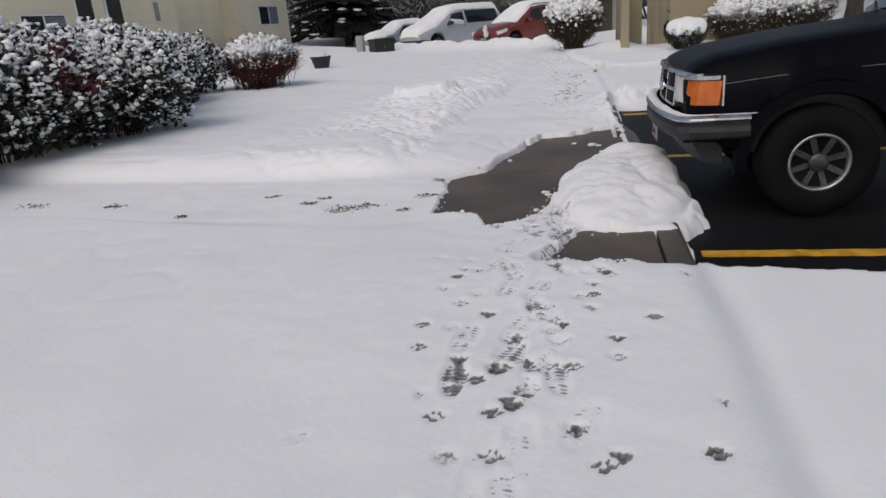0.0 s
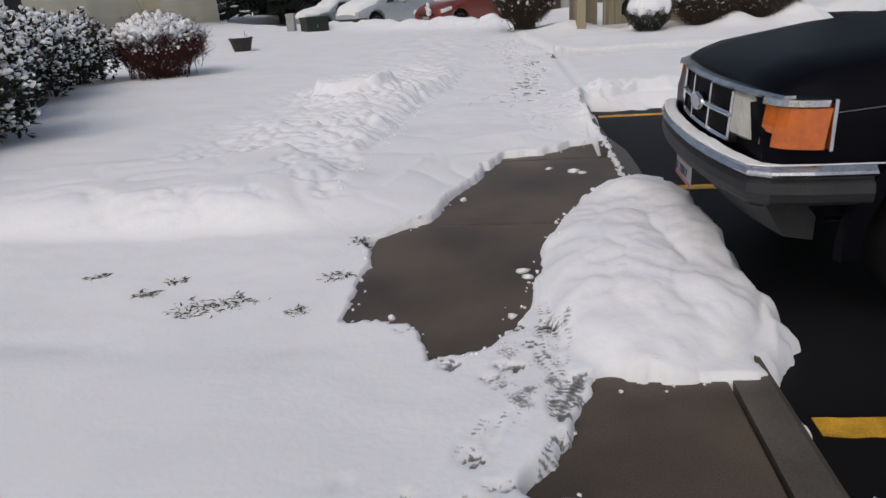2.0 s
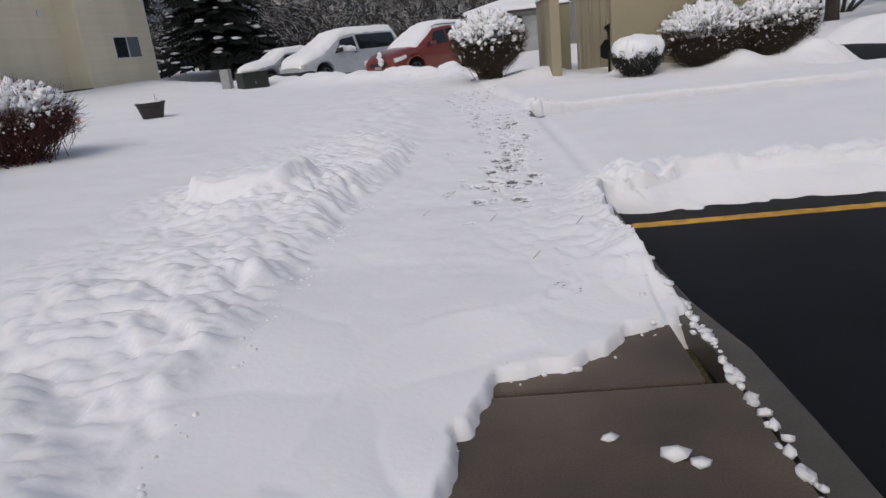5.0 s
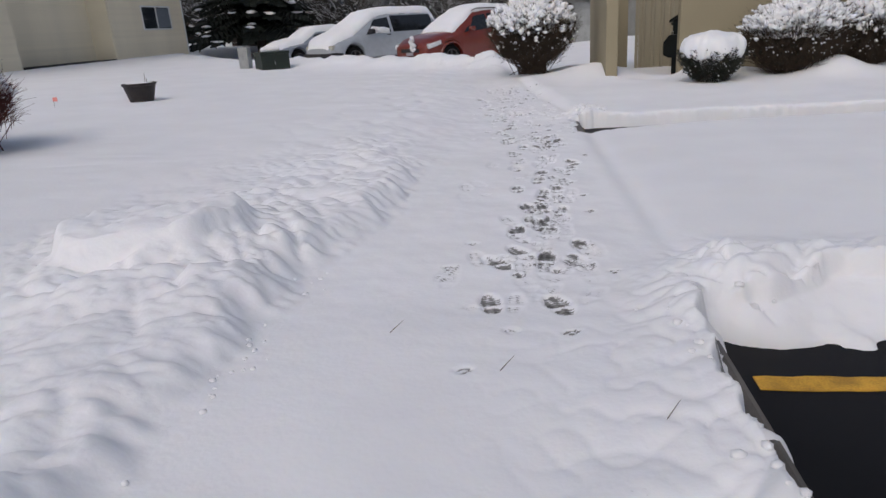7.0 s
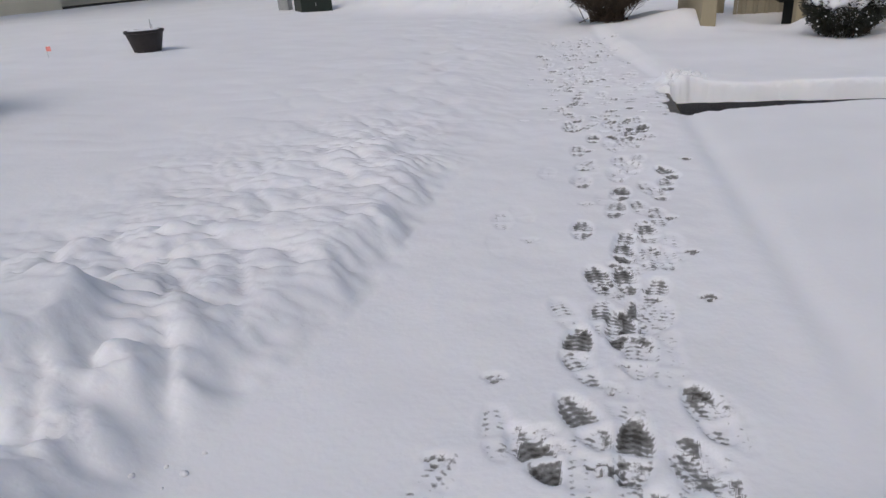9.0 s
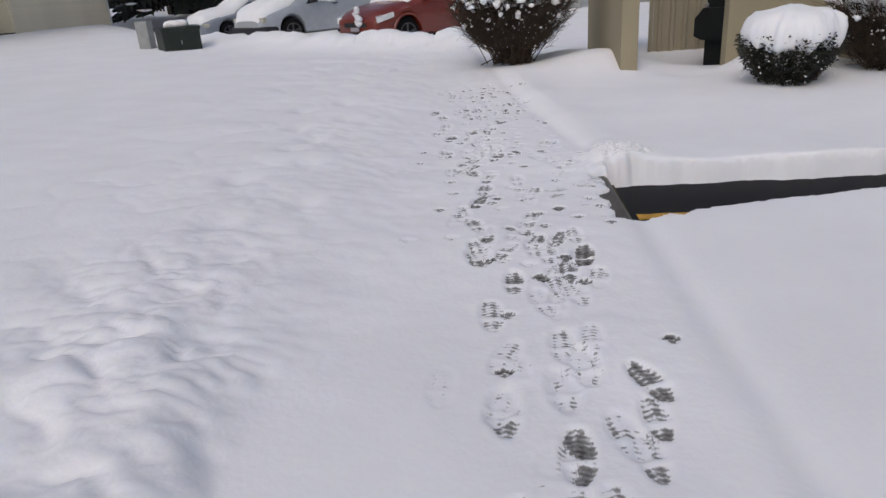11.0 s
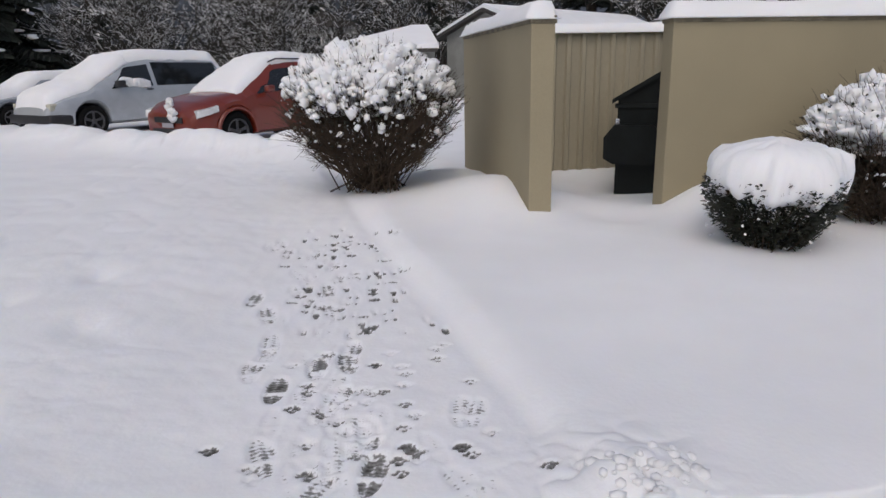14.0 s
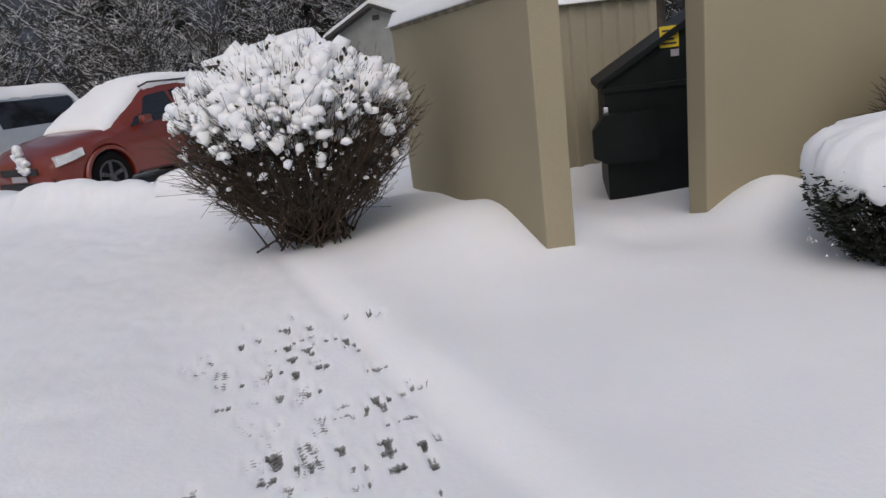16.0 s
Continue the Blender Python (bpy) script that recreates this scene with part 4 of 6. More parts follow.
def build_truck():
    t = thing("pickup_truck", "dark blue-black pickup truck with a chrome grille", "truck", (0.545, 5.43, LOT + 0.03))
    st = [(0.13, 0.90, 0.80, 0.80, 0.90), (0.17, 0.95, 0.86, 0.86, 0.975), (0.24, 0.97, 0.87, 0.865, 1.01), (0.34, 0.985, 0.89, 0.865, 1.045), (0.8, 1.0, 0.94, 0.86, 1.115), (1.5, 1.0, 0.97, 0.85, 1.175), (1.6, 1.0, 0.98, 0.84, 1.19), (2.2, 1.0, 0.98, 0.70, 1.60), (2.6, 1.0, 0.98, 0.70, 1.63), (3.05, 1.0, 0.98, 0.70, 1.60), (3.2, 1.0, 0.98, 0.86, 1.02), (4.65, 1.0, 0.98, 0.88, 1.0), (4.75, 0.97, 0.92, 0.86, 0.96)]
    c = Car(t, 0.86, st, (0.95, 3.85), 0.345, 0.42, 0.45)
    c.body(BLACKPAINT, rim=0.50, wheel_mat=STEELRIM, lip=ALLOY, spokes=8)
    c.side("side_window", 1.86, 2.95, 0.1, 0.88, CARGLASS, slant0=0.25)
    for w in c.wheels:
        c.arch_trim(w, BLACKPAINT, 0.07, 0.025)
    c.side("pinstripe", 0.35, 3.1, -0.14, -0.11, STEELRIM, out=0.004)
    # windscreen
    ring = []
    for u in np.linspace(1.63, 2.17, 6):
        h = c.at(u)
        ring.append([(u, v, h[9][1] + 0.012 - abs(v) * 0.02) for v in np.linspace(-h[7][0] * 0.92, h[7][0] * 0.92, 9)] + [(u, v, h[9][1] - 0.03) for v in np.linspace(h[7][0] * 0.92, -h[7][0] * 0.92, 9)])
    part("windscreen", loft(ring), CARGLASS, t)
    for s in (-0.35, 0.25):
        part("wiper", tube([(1.57, s, 1.21), (1.70, s + 0.38, 1.285)], [0.008, 0.006]), PLASTIC, t)

    def bow(v):
        """How far the nose curves back towards its corners."""
        return 0.10 * (abs(v) / 0.80) ** 2.2

    def strip(name, v0, v1, z0, z1, u, deep, mat, parent=t, n=13, label="", bevel=0.012, lean=0.0):
        rings = []
        for v in np.linspace(v0, v1, n):
            b = u + bow(v)
            rings.append([(b + deep, v, z0), (b + bevel, v, z0), (b, v, z0 + bevel), (b + lean, v, z1 - bevel), (b + bevel + lean, v, z1), (b + deep + lean, v, z1)])
        return part(name, loft(rings), mat, parent, label)

    strip("nose", -0.74, 0.74, 0.60, 0.93, 0.13, 0.10, VOID)
    # grille: chrome surround, crossbar, uprights, openings filled with a near-black shade colour
    g = strip("grille", -0.42, 0.42, 0.705, 0.925, 0.086, 0.02, VOID, label="chrome barred grille with a plain oval badge", lean=0.012)
    strip("top_bar", -0.80, 0.80, 0.922, 0.946, 0.066, 0.05, CHROME, g, 21, lean=0.008)
    strip("bottom_bar", -0.42, 0.42, 0.690, 0.712, 0.066, 0.05, CHROME, g)
    strip("cross_bar", -0.42, 0.42, 0.798, 0.826, 0.062, 0.05, CHROME, g)
    for v in (-0.425, -0.155, 0.155, 0.425):
        strip("upright", v - 0.012, v + 0.012, 0.695, 0.925, 0.068, 0.05, CHROME, g, 3, lean=0.012)
    rings = [[(0.058 + d, 0.098 * k * math.cos(a), 0.812 + 0.044 * k * math.sin(a)) for a in np.linspace(0, math.tau, 28, endpoint=False)] for d, k in ((0.03, 1.0), (0.0, 1.0), (-0.008, 0.92), (-0.006, 0.86))]
    part("badge", loft(rings), CHROME, g, "plain chrome oval badge", smooth=True)
    part("badge_face", loft([[(0.049 + d, 0.080 * math.cos(a), 0.812 + 0.033 * math.sin(a)) for a in np.linspace(0, math.tau, 24, endpoint=False)] for d in (0.006, 0.0)]), GREYBLUE, g)
    for s in (-1, 1):
        hl = strip("headlight", s * 0.44, s * 0.735, 0.735, 0.915, 0.070, 0.06, LENS, n=9, label="yellowed clear headlight lens", lean=0.012)
        corner = [(0.140, 0.715), (0.148, 0.745), (0.165, 0.785), (0.195, 0.822), (0.24, 0.846), (0.28, 0.856), (0.325, 0.864)]
        part("turn_signal", loft([[(u + 0.05, s * (v - 0.08), 0.745), (u - 0.012, s * (v + 0.012), 0.752), (u - 0.006, s * (v + 0.014), 0.83), (u + 0.004, s * (v + 0.010), 0.905), (u + 0.05, s * (v - 0.08), 0.915)] for u, v in corner]), AMBER, t, "amber turn signal wrapping the corner")
        part("lamp_trim", loft([[(u + 0.04, s * (v - 0.08), 0.908), (u - 0.014, s * (v + 0.016), 0.912), (u - 0.008, s * (v + 0.016), 0.936), (u + 0.04, s * (v - 0.08), 0.945)] for u, v in corner]), CHROME, t)
        part("lamp_trim", box(0.328, 0.342, s * 0.872 - 0.016, s * 0.872 + 0.016, 0.745, 0.94, 0.004), CHROME, t)
    # bumper with wrapped ends
    path = []
    for v in np.linspace(-0.80, 0.80, 25):
        path.append((0.0 + 0.09 * (abs(v) / 0.80) ** 2.4, v))
    ends = [(0.09 + 0.06, 0.845), (0.09 + 0.20, 0.862), (0.09 + 0.42, 0.868)]
    path = [(u, -v) for u, v in reversed(ends)] + path + ends

    def wrap(name, z0, z1, out, deep, mat, label=""):
        rings = []
        for i, (u, v) in enumerate(path):
            a, b = path[max(0, i - 1)], path[min(len(path) - 1, i + 1)]
            d = Vector((b[0] - a[0], b[1] - a[1], 0)).normalized()
            n = Vector((-d.y, d.x, 0))
            p = Vector((u, v, 0))
            zs = [(0.0, z0), (out * 0.8, z0 + 0.02), (out, (z0 + z1) / 2), (out * 0.75, z1 - 0.02), (0.0, z1), (-deep, z1), (-deep, z0)]
            rings.append([(p + n * o) + Vector((0, 0, z)) for o, z in zs])
        return part(name, loft(rings), mat, t, label, smooth=False)

    wrap("bumper", 0.630, 0.690, 0.035, 0.05, CHROME, "chrome front bumper with snow along its top")
    wrap("bumper_strip", 0.53, 0.634, 0.030, 0.05, PLASTIC)
    rings = []
    for i, (u, v) in enumerate(path):
        k = 0.008 + 0.020 * float(rough(np.array([v * 3.0]), np.array([0.3]), 0.5, 77)[0])
        k = max(0.004, k)
        rings.append([(u - 0.02, v, 0.688), (u - 0.015, v, 0.688 + k), (u + 0.03, v, 0.690 + k * 1.1), (u + 0.05, v, 0.688)])
    part("bumper_snow", loft(rings), SNOW, t, "thin melting snow")
    rings = []
    for v in np.linspace(-0.74, 0.74, 15):
        b = 0.10 + 0.09 * (abs(v) / 0.8) ** 2.4
        rings.append([(b + 0.03, v, 0.55), (b, v, 0.50), (b + 0.08, v, 0.36), (b + 0.2, v, 0.34), (b + 0.2, v, 0.55)])
    part("valance", loft(rings), VALANCE, t, "grey lower valance")
    pl = part("licence_plate", box(0.012, 0.020, -0.155, 0.155, 0.405, 0.555, 0.003), PLATEWHITE, t, "white and red number plate")
    part("plate_band", box(0.0085, 0.0115, -0.150, 0.150, 0.510, 0.550), PLATERED, pl)
    part("plate_band", box(0.0085, 0.0115, -0.150, 0.150, 0.410, 0.425), PLATERED, pl)
    tx = bpy.data.curves.new("plate_text", "FONT")
    tx.body, tx.size, tx.extrude, tx.align_x = "K 70017", 0.066, 0.001, "CENTER"
    ob = new("plate_text_source", tx)
    me = bpy.data.meshes.new_from_object(ob.evaluated_get(bpy.context.evaluated_depsgraph_get()))
    bpy.data.objects.remove(ob)
    me.transform(pose(0.009, 0.02, 0.438, 90, 0, -90))
    link("plate_text", me, INK, pl)
    part("antenna", tube([(1.3, 0.72, 1.08), (1.36, 0.72, 1.75)], [0.004, 0.003]), PLASTIC, t)


build_truck()


def build_hatch():
    t = thing("red_hatchback", "orange-red hatchback under thick snow", "car", (-3.80, 27.75, -0.08), -132 + 180)
    st = [(0.0, 0.72, 0.62, 0.60, 0.66), (0.08, 0.84, 0.70, 0.74, 0.76), (0.25, 0.93, 0.76, 0.80, 0.86), (0.6, 0.98, 0.84, 0.82, 0.95), (1.1, 1.0, 0.92, 0.84, 1.03), (1.2, 1.0, 0.96, 0.82, 1.10), (1.95, 1.0, 0.98, 0.66, 1.52), (2.6, 1.0, 1.0, 0.66, 1.58), (3.6, 1.0, 1.02, 0.64, 1.52), (4.05, 0.98, 1.0, 0.70, 1.08), (4.14, 0.9, 0.9, 0.7, 0.95)]
    c = Car(t, 0.865, st, (0.82, 3.32), 0.325, 0.26, 0.40)
    c.body(REDPAINT, wheel_mat=STEELRIM)
    c.side("side_window", 1.5, 2.35, 0.06, 0.86, CARGLASS, slant0=0.42)
    c.side("side_window", 2.42, 3.25, 0.06, 0.86, CARGLASS)
    c.side("quarter_glass", 1.30, 1.45, 0.05, 0.5, CARGLASS, slant0=0.42, slant1=0.42)
    for w in c.wheels:
        c.arch_trim(w, REDPAINT, 0.04, 0.018)
    for s in (-1, 1):
        rings = []
        for k in np.linspace(0, 1, 9):
            u = 0.10 + 0.34 * k
            w = c.at(u)[4][0]
            z0, z1 = 0.60 + 0.10 * k, 0.745 + 0.085 * k
            rings.append([(u, s * (w - 0.20), z0), (u - 0.055 * (1 - k), s * (w + 0.022), z0 + 0.01), (u - 0.045 * (1 - k), s * (w + 0.012), z1 - 0.02), (u + 0.02, s * (w - 0.2), z1)])
        part("headlight", loft(rings), CLEARLENS, t, "clear headlight", smooth=False)
        m = part("mirror", box(-0.09, 0.09, -0.06, 0.06, -0.06, 0.06, 0.035), REDPAINT, t, smooth=True)
        m.location = (1.52, s * 0.97, 1.06)
        part("mirror_arm", box(1.49, 1.55, s * 0.90 - 0.06, s * 0.90 + 0.06, 1.0, 1.03, 0.01), PLASTIC, t)
        part("roof_rail", tube([(1.9, s * 0.55, 1.54), (2.1, s * 0.56, 1.60), (3.3, s * 0.55, 1.59), (3.5, s * 0.54, 1.54)], [0.015] * 4), PLASTIC, t)
        part("door_handle", box(2.15, 2.32, s * 0.868 - 0.012, s * 0.868 + 0.012, 0.86, 0.885, 0.008), REDPAINT, t)
        part("fog_lamp", box(0.02, 0.10, s * 0.60 - 0.06, s * 0.60 + 0.06, 0.38, 0.46, 0.02), PLASTIC, t)
    part("grille", box(-0.022, 0.05, -0.40, 0.40, 0.52, 0.62, 0.015), PLASTIC, t)
    part("lower_grille", box(-0.015, 0.05, -0.50, 0.50, 0.30, 0.42, 0.02), PLASTIC, t)
    part("number_plate", box(-0.034, -0.024, -0.16, 0.16, 0.44, 0.52), PLATEWHITE, t)
    c.snow(0.95, 2.1, 0.13, 0.96, seed=4)
    c.snow(1.98, 3.7, 0.15, 0.98, seed=5)
    t.scale = (1.07, 1.07, 1.07)
    h = Heap()
    for k in range(7):
        h.blob((-0.03 - 0.01 * k, -0.18 + 0.05 * math.sin(k * 2.0), 0.60 + 0.05 * k), (0.06, 0.11 - 0.008 * k, 0.06), 0.3, k)
    h.done("snow_patch", SNOW, t, "snow stuck to the nose", True)


build_hatch()


def build_van():
    t = thing("silver_minivan", "silver-grey minivan under thick snow", "minivan", (-7.85, 31.5, -0.05), -132 + 180)
    st = [(0.0, 0.74, 0.60, 0.62, 0.64), (0.1, 0.86, 0.72, 0.76, 0.78), (0.4, 0.95, 0.82, 0.80, 0.92), (0.95, 1.0, 0.96, 0.82, 1.06), (1.05, 1.0, 1.0, 0.82, 1.12), (2.0, 1.0, 1.05, 0.70, 1.66), (2.6, 1.0, 1.05, 0.71, 1.74), (4.5, 1.0, 1.05, 0.70, 1.72), (4.95, 0.98, 1.0, 0.72, 1.2), (5.05, 0.92, 0.9, 0.7, 0.9)]
    c = Car(t, 0.97, st, (0.95, 4.0), 0.33, 0.26, 0.41)
    c.body(SILVER, wheel_mat=STEELRIM)
    c.side("side_window", 1.45, 2.55, 0.04, 0.84, CARGLASS, slant0=0.55)
    c.side("side_window", 2.66, 4.75, 0.04, 0.90, CARGLASS)
    c.side("rub_strip", 1.45, 3.5, 0.42, 0.60, PLASTIC, lo=3, hi=5, out=0.01)
    for s in (-1, 1):
        m = part("mirror", box(-0.10, 0.10, -0.09, 0.09, -0.08, 0.08, 0.04), PLASTIC, t, smooth=True)
        m.location = (1.62, s * 1.07, 1.14)
        part("mirror_arm", box(1.58, 1.66, s * 1.0 - 0.06, s * 1.0 + 0.06, 1.06, 1.10, 0.01), PLASTIC, t)
        part("headlight", box(0.06, 0.34, s * 0.66 - 0.19, s * 0.66 + 0.19, 0.60, 0.76, 0.04), LENS, t)
        part("door_handle", box(2.35, 2.52, s * 0.968 - 0.012, s * 0.968 + 0.012, 0.98, 1.01, 0.008), PLASTIC, t)
    part("bumper", box(-0.03, 0.5, -0.93, 0.93, 0.30, 0.52, 0.06), PLASTIC, t, "dark plastic bumper", smooth=True)
    c.snow(0.02, 2.1, 0.20, 1.03, seed=7, drop=0.05)
    c.snow(1.95, 4.95, 0.18, 1.02, seed=8)
    t.scale = (1.05, 1.05, 1.05)
    h = Heap()
    for k in range(9):
        h.blob((1.75 + 0.08 * k, -0.955 + 0.02 * math.sin(k), 1.20 - 0.01 * k), (0.09, 0.05, 0.10), 0.3, k)
    h.done("window_snow", SNOW, t, "snow stuck to the side window", True)


build_van()


def build_sedan():
    t = thing("grey_sedan", "blue-grey saloon car buried in thick snow", "car", (-10.7, 34.2, -0.05), -132 + 180)
    st = [(0.0, 0.74, 0.58, 0.66, 0.62), (0.1, 0.88, 0.66, 0.78, 0.72), (0.5, 0.97, 0.76, 0.82, 0.84), (1.2, 1.0, 0.86, 0.82, 0.94), (1.9, 1.0, 0.92, 0.66, 1.34), (3.0, 1.0, 0.94, 0.64, 1.36), (3.7, 1.0, 0.92, 0.72, 0.98), (4.5, 0.95, 0.88, 0.74, 0.92), (4.6, 0.88, 0.8, 0.7, 0.85)]
    c = Car(t, 0.88, st, (0.9, 3.6), 0.31, 0.24, 0.38)
    c.body(GREYBLUE, wheel_mat=STEELRIM)
    c.side("side_window", 1.45, 2.3, 0.06, 0.84, CARGLASS, slant0=0.4)
    c.side("side_window", 2.4, 3.2, 0.06, 0.84, CARGLASS)
    c.snow(0.02, 2.0, 0.20, 1.0, seed=11, drop=0.08)
    c.snow(1.8, 4.55, 0.20, 1.0, seed=12)
    for s in (-1, 1):
        part("headlight", box(0.04, 0.3, s * 0.62 - 0.18, s * 0.62 + 0.18, 0.52, 0.66, 0.04), LENS, t)
        part("mirror", box(1.45, 1.6, s * 0.95 - 0.07, s * 0.95 + 0.07, 0.92, 1.02, 0.03), PLASTIC, t)


build_sedan()


def build_far_pickup():
    t = thing("white_pickup", "white pickup truck with snow, far off", "truck", (-30.5, 62.5, 0.7), 185)
    st = [(0.0, 0.9, 0.9, 0.82, 1.0), (0.2, 0.97, 1.0, 0.85, 1.12), (1.4, 1.0, 1.1, 0.85, 1.22), (2.0, 1.0, 1.12, 0.72, 1.78), (3.4, 1.0, 1.12, 0.72, 1.8), (3.5, 1.0, 1.12, 0.86, 1.14), (5.4, 1.0, 1.1, 0.86, 1.12)]
    c = Car(t, 0.96, st, (1.0, 4.3), 0.38, 0.5, 0.48)
    c.body(WHITEPAINT)
    c.side("side_window", 1.75, 2.5, 0.08, 0.86, CARGLASS, slant0=0.2)
    c.side("side_window", 2.6, 3.3, 0.08, 0.86, CARGLASS)
    c.snow(1.9, 3.5, 0.16, 1.0, seed=15)


build_far_pickup()

# ---- loose things on the lawn ----
def build_planter():
    x, y = -7.38, 18.95
    z = height(x, y)
    p = thing("planter_pot", "dark brown tapered planter pot holding snow", "planter", (x, y, z - 0.02))
    n = 28
    rings = [[(r * math.cos(a), r * math.sin(a), h) for a in np.linspace(0, math.tau, n, endpoint=False)] for r, h in ((0.20, 0.0), (0.22, 0.02), (0.305, 0.33), (0.325, 0.335), (0.33, 0.375), (0.305, 0.38), (0.285, 0.30))]
    part("pot", loft(rings), POTDARK, p, smooth=False)
    h = Heap()
    for k in range(14):
        a = k * 2.4
        h.blob((0.17 * math.cos(a), 0.17 * math.sin(a), 0.335), (0.10, 0.10, 0.055), 0.3, k)
    h.done("snow_fill", SNOW, p, "snow filling the pot", True)
    part("stem", tube([(0.10, 0.05, 0.3), (0.12, 0.05, 0.55)], [0.006, 0.004]), TWIG, p)
    part("stem", tube([(0.18, -0.03, 0.3), (0.2, -0.03, 0.46)], [0.006, 0.004]), TWIG, p)
    p.scale = (0.93, 0.93, 0.93)


build_planter()


def build_cabinets():
    x, y = -7.86, 27.0
    z = 0.18
    b = thing("transformer_box", "dark green steel utility cabinet in the snow", "utility box", (x, y, z), 40)
    part("body", box(-0.56, 0.56, -0.42, 0.42, 0.0, 0.70, 0.02), BOXGREEN, b)
    part("lid", box(-0.59, 0.59, -0.45, 0.45, 0.66, 0.76, 0.02), BOXGREEN, b)
    part("seam", box(-0.006, 0.006, -0.424, -0.42, 0.02, 0.66), PLASTIC, b)
    part("latch", box(-0.05, -0.02, -0.445, -0.42, 0.30, 0.40, 0.005), STEELGREY, b)
    b.scale = (0.76, 0.76, 0.80)
    tagged(part("cable_pedestal", box(-9.05, -8.75, 27.35, 27.65, 0.1, 0.95, 0.02), STEELGREY), "grey cable pedestal beside the green cabinet", "utility box")
    h = Heap()
    for k in range(6):
        h.blob((x - 0.3 + 0.07 * k, y + 0.25, z + 0.65 + 0.02 * (k % 2)), (0.13, 0.12, 0.09), 0.2, k)
    tagged(h.done("cabinet_snow", SNOW, None, "", True), "heap of snow lying on the green cabinet", "snow")


build_cabinets()
for x, y in ((-8.6, 18.2), (-8.9, 16.6)):
    z = height(x, y)
    f = thing("marker_flag", "small pink utility marker flag on a wire", "flag", (x, y, z))
    part("wire", tube([(0, 0, -0.1), (0.01, 0, 0.16)], [0.003, 0.003], 4), STEELGREY, f)
    part("flag", box(0.0, 0.085, -0.002, 0.002, 0.09, 0.16), PINK, f)

# ---- shrubs ----
def shrub(label, at, rx, ry, h, seed, twigs=700, clumps=420, clump=0.085, leafy=0, cover=0.35, base=0.18, twig_mat=None, leaf_mat=None, name="snowy_shrub", group="", low=0.35, flat=1.0, shell=True):
    """A clipped shrub: stems fanning from its foot, twigs to its outline, leaves, and snow held on top."""
    rnd = random.Random(seed)
    twig_mat, leaf_mat = twig_mat or TWIG, leaf_mat or LEAF
    b = thing(name, label, "shrub", at, rnd.uniform(0, 360) * 0, group)
    zc = h * 0.55

    def skin(az, el, k=1.0):
        lump = 1 + 0.07 * math.sin(3 * az + seed) + 0.05 * math.sin(7 * az + 2 * el + seed) + rnd.uniform(-0.04, 0.04)
        ce, se = math.cos(el), math.sin(el)
        if se > 0:
            se = se ** flat
        up = (h - zc) if el > 0 else zc * 0.9
        taper = 1.0 if el > 0 else 1 - 0.22 * (-el / (math.pi / 2))
        return np.array((rx * ce * math.cos(az) * k * lump * taper, ry * ce * math.sin(az) * k * lump * taper, zc + up * se * k * (0.94 + 0.06 * lump)))

    T = Heap()
    for i in range(twigs):
        az, el = rnd.uniform(0, math.tau), math.asin(rnd.uniform(-low, 1.0))
        tip = skin(az, el, rnd.uniform(0.90, 1.10))
        foot = np.array((rnd.gauss(0, base * rx * 0.55), rnd.gauss(0, base * ry * 0.55), -0.08))
        mid = foot * 0.45 + tip * 0.55 + np.array([rnd.gauss(0, 0.05), rnd.gauss(0, 0.05), rnd.uniform(-0.06, 0.03)])
        if i < twigs * 0.16:
            T.stick(foot, mid, 0.009, 0.005, 4)
        fork = mid * 0.5 + tip * 0.5 + np.array([rnd.gauss(0, 0.03), rnd.gauss(0, 0.03), rnd.gauss(0, 0.03)])
        T.stick(mid, fork, 0.0042, 0.0032)
        T.stick(fork, tip, 0.0032, 0.0016)
        for k in range(3):
            T.stick(fork * (1 - 0.3 * k) + tip * 0.3 * k, tip + np.array([rnd.gauss(0, 0.07), rnd.gauss(0, 0.07), rnd.gauss(0.0, 0.06)]), 0.0026, 0.0014)
    tagged(T.done("branchwork", twig_mat, b), kind="stuff")
    if leafy:
        L = Heap()
        for i in range(leafy):
            az, el = rnd.uniform(0, math.tau), math.asin(rnd.uniform(-low, 0.98))
            p = skin(az, el, rnd.uniform(0.62, 1.03))
            d = p - np.array((0, 0, zc * 0.6)) + np.array([rnd.gauss(0, 0.3), rnd.gauss(0, 0.3), rnd.gauss(0, 0.3)])
            L.leaf(p, d, rnd.uniform(0.03, 0.06), 0.6)
        tagged(L.done("foliage", leaf_mat, b), kind="stuff")
    S = Heap()
    for i in range(clumps):
        az = rnd.uniform(0, math.tau)
        se = rnd.uniform(-0.1, 1.0) ** 1.0 if i % 6 else rnd.uniform(-low * 0.6, 0.5)
        el = math.asin(max(-0.9, min(1, se)))
        if se < cover and rnd.random() > 0.35 + 0.5 * max(0, se):
            continue
        p = skin(az, el, rnd.uniform(0.93, 1.03))
        k = clump * rnd.choice((0.45, 0.6, 0.8, 1.0, 1.2, 1.45)) * (0.55 + 0.6 * max(0, se))
        S.crumb(p, (k * rnd.uniform(0.65, 1.25), k * rnd.uniform(0.65, 1.25), k * rnd.uniform(0.7, 1.35)), 0.34, rnd.random())
        if se > 0.1 and rnd.random() < 0.5:
            S.crumb(p + np.array([rnd.gauss(0, k * 0.9), rnd.gauss(0, k * 0.9), -k * 0.5]), (k * 0.6, k * 0.6, k * 0.6), 0.35, rnd.random())
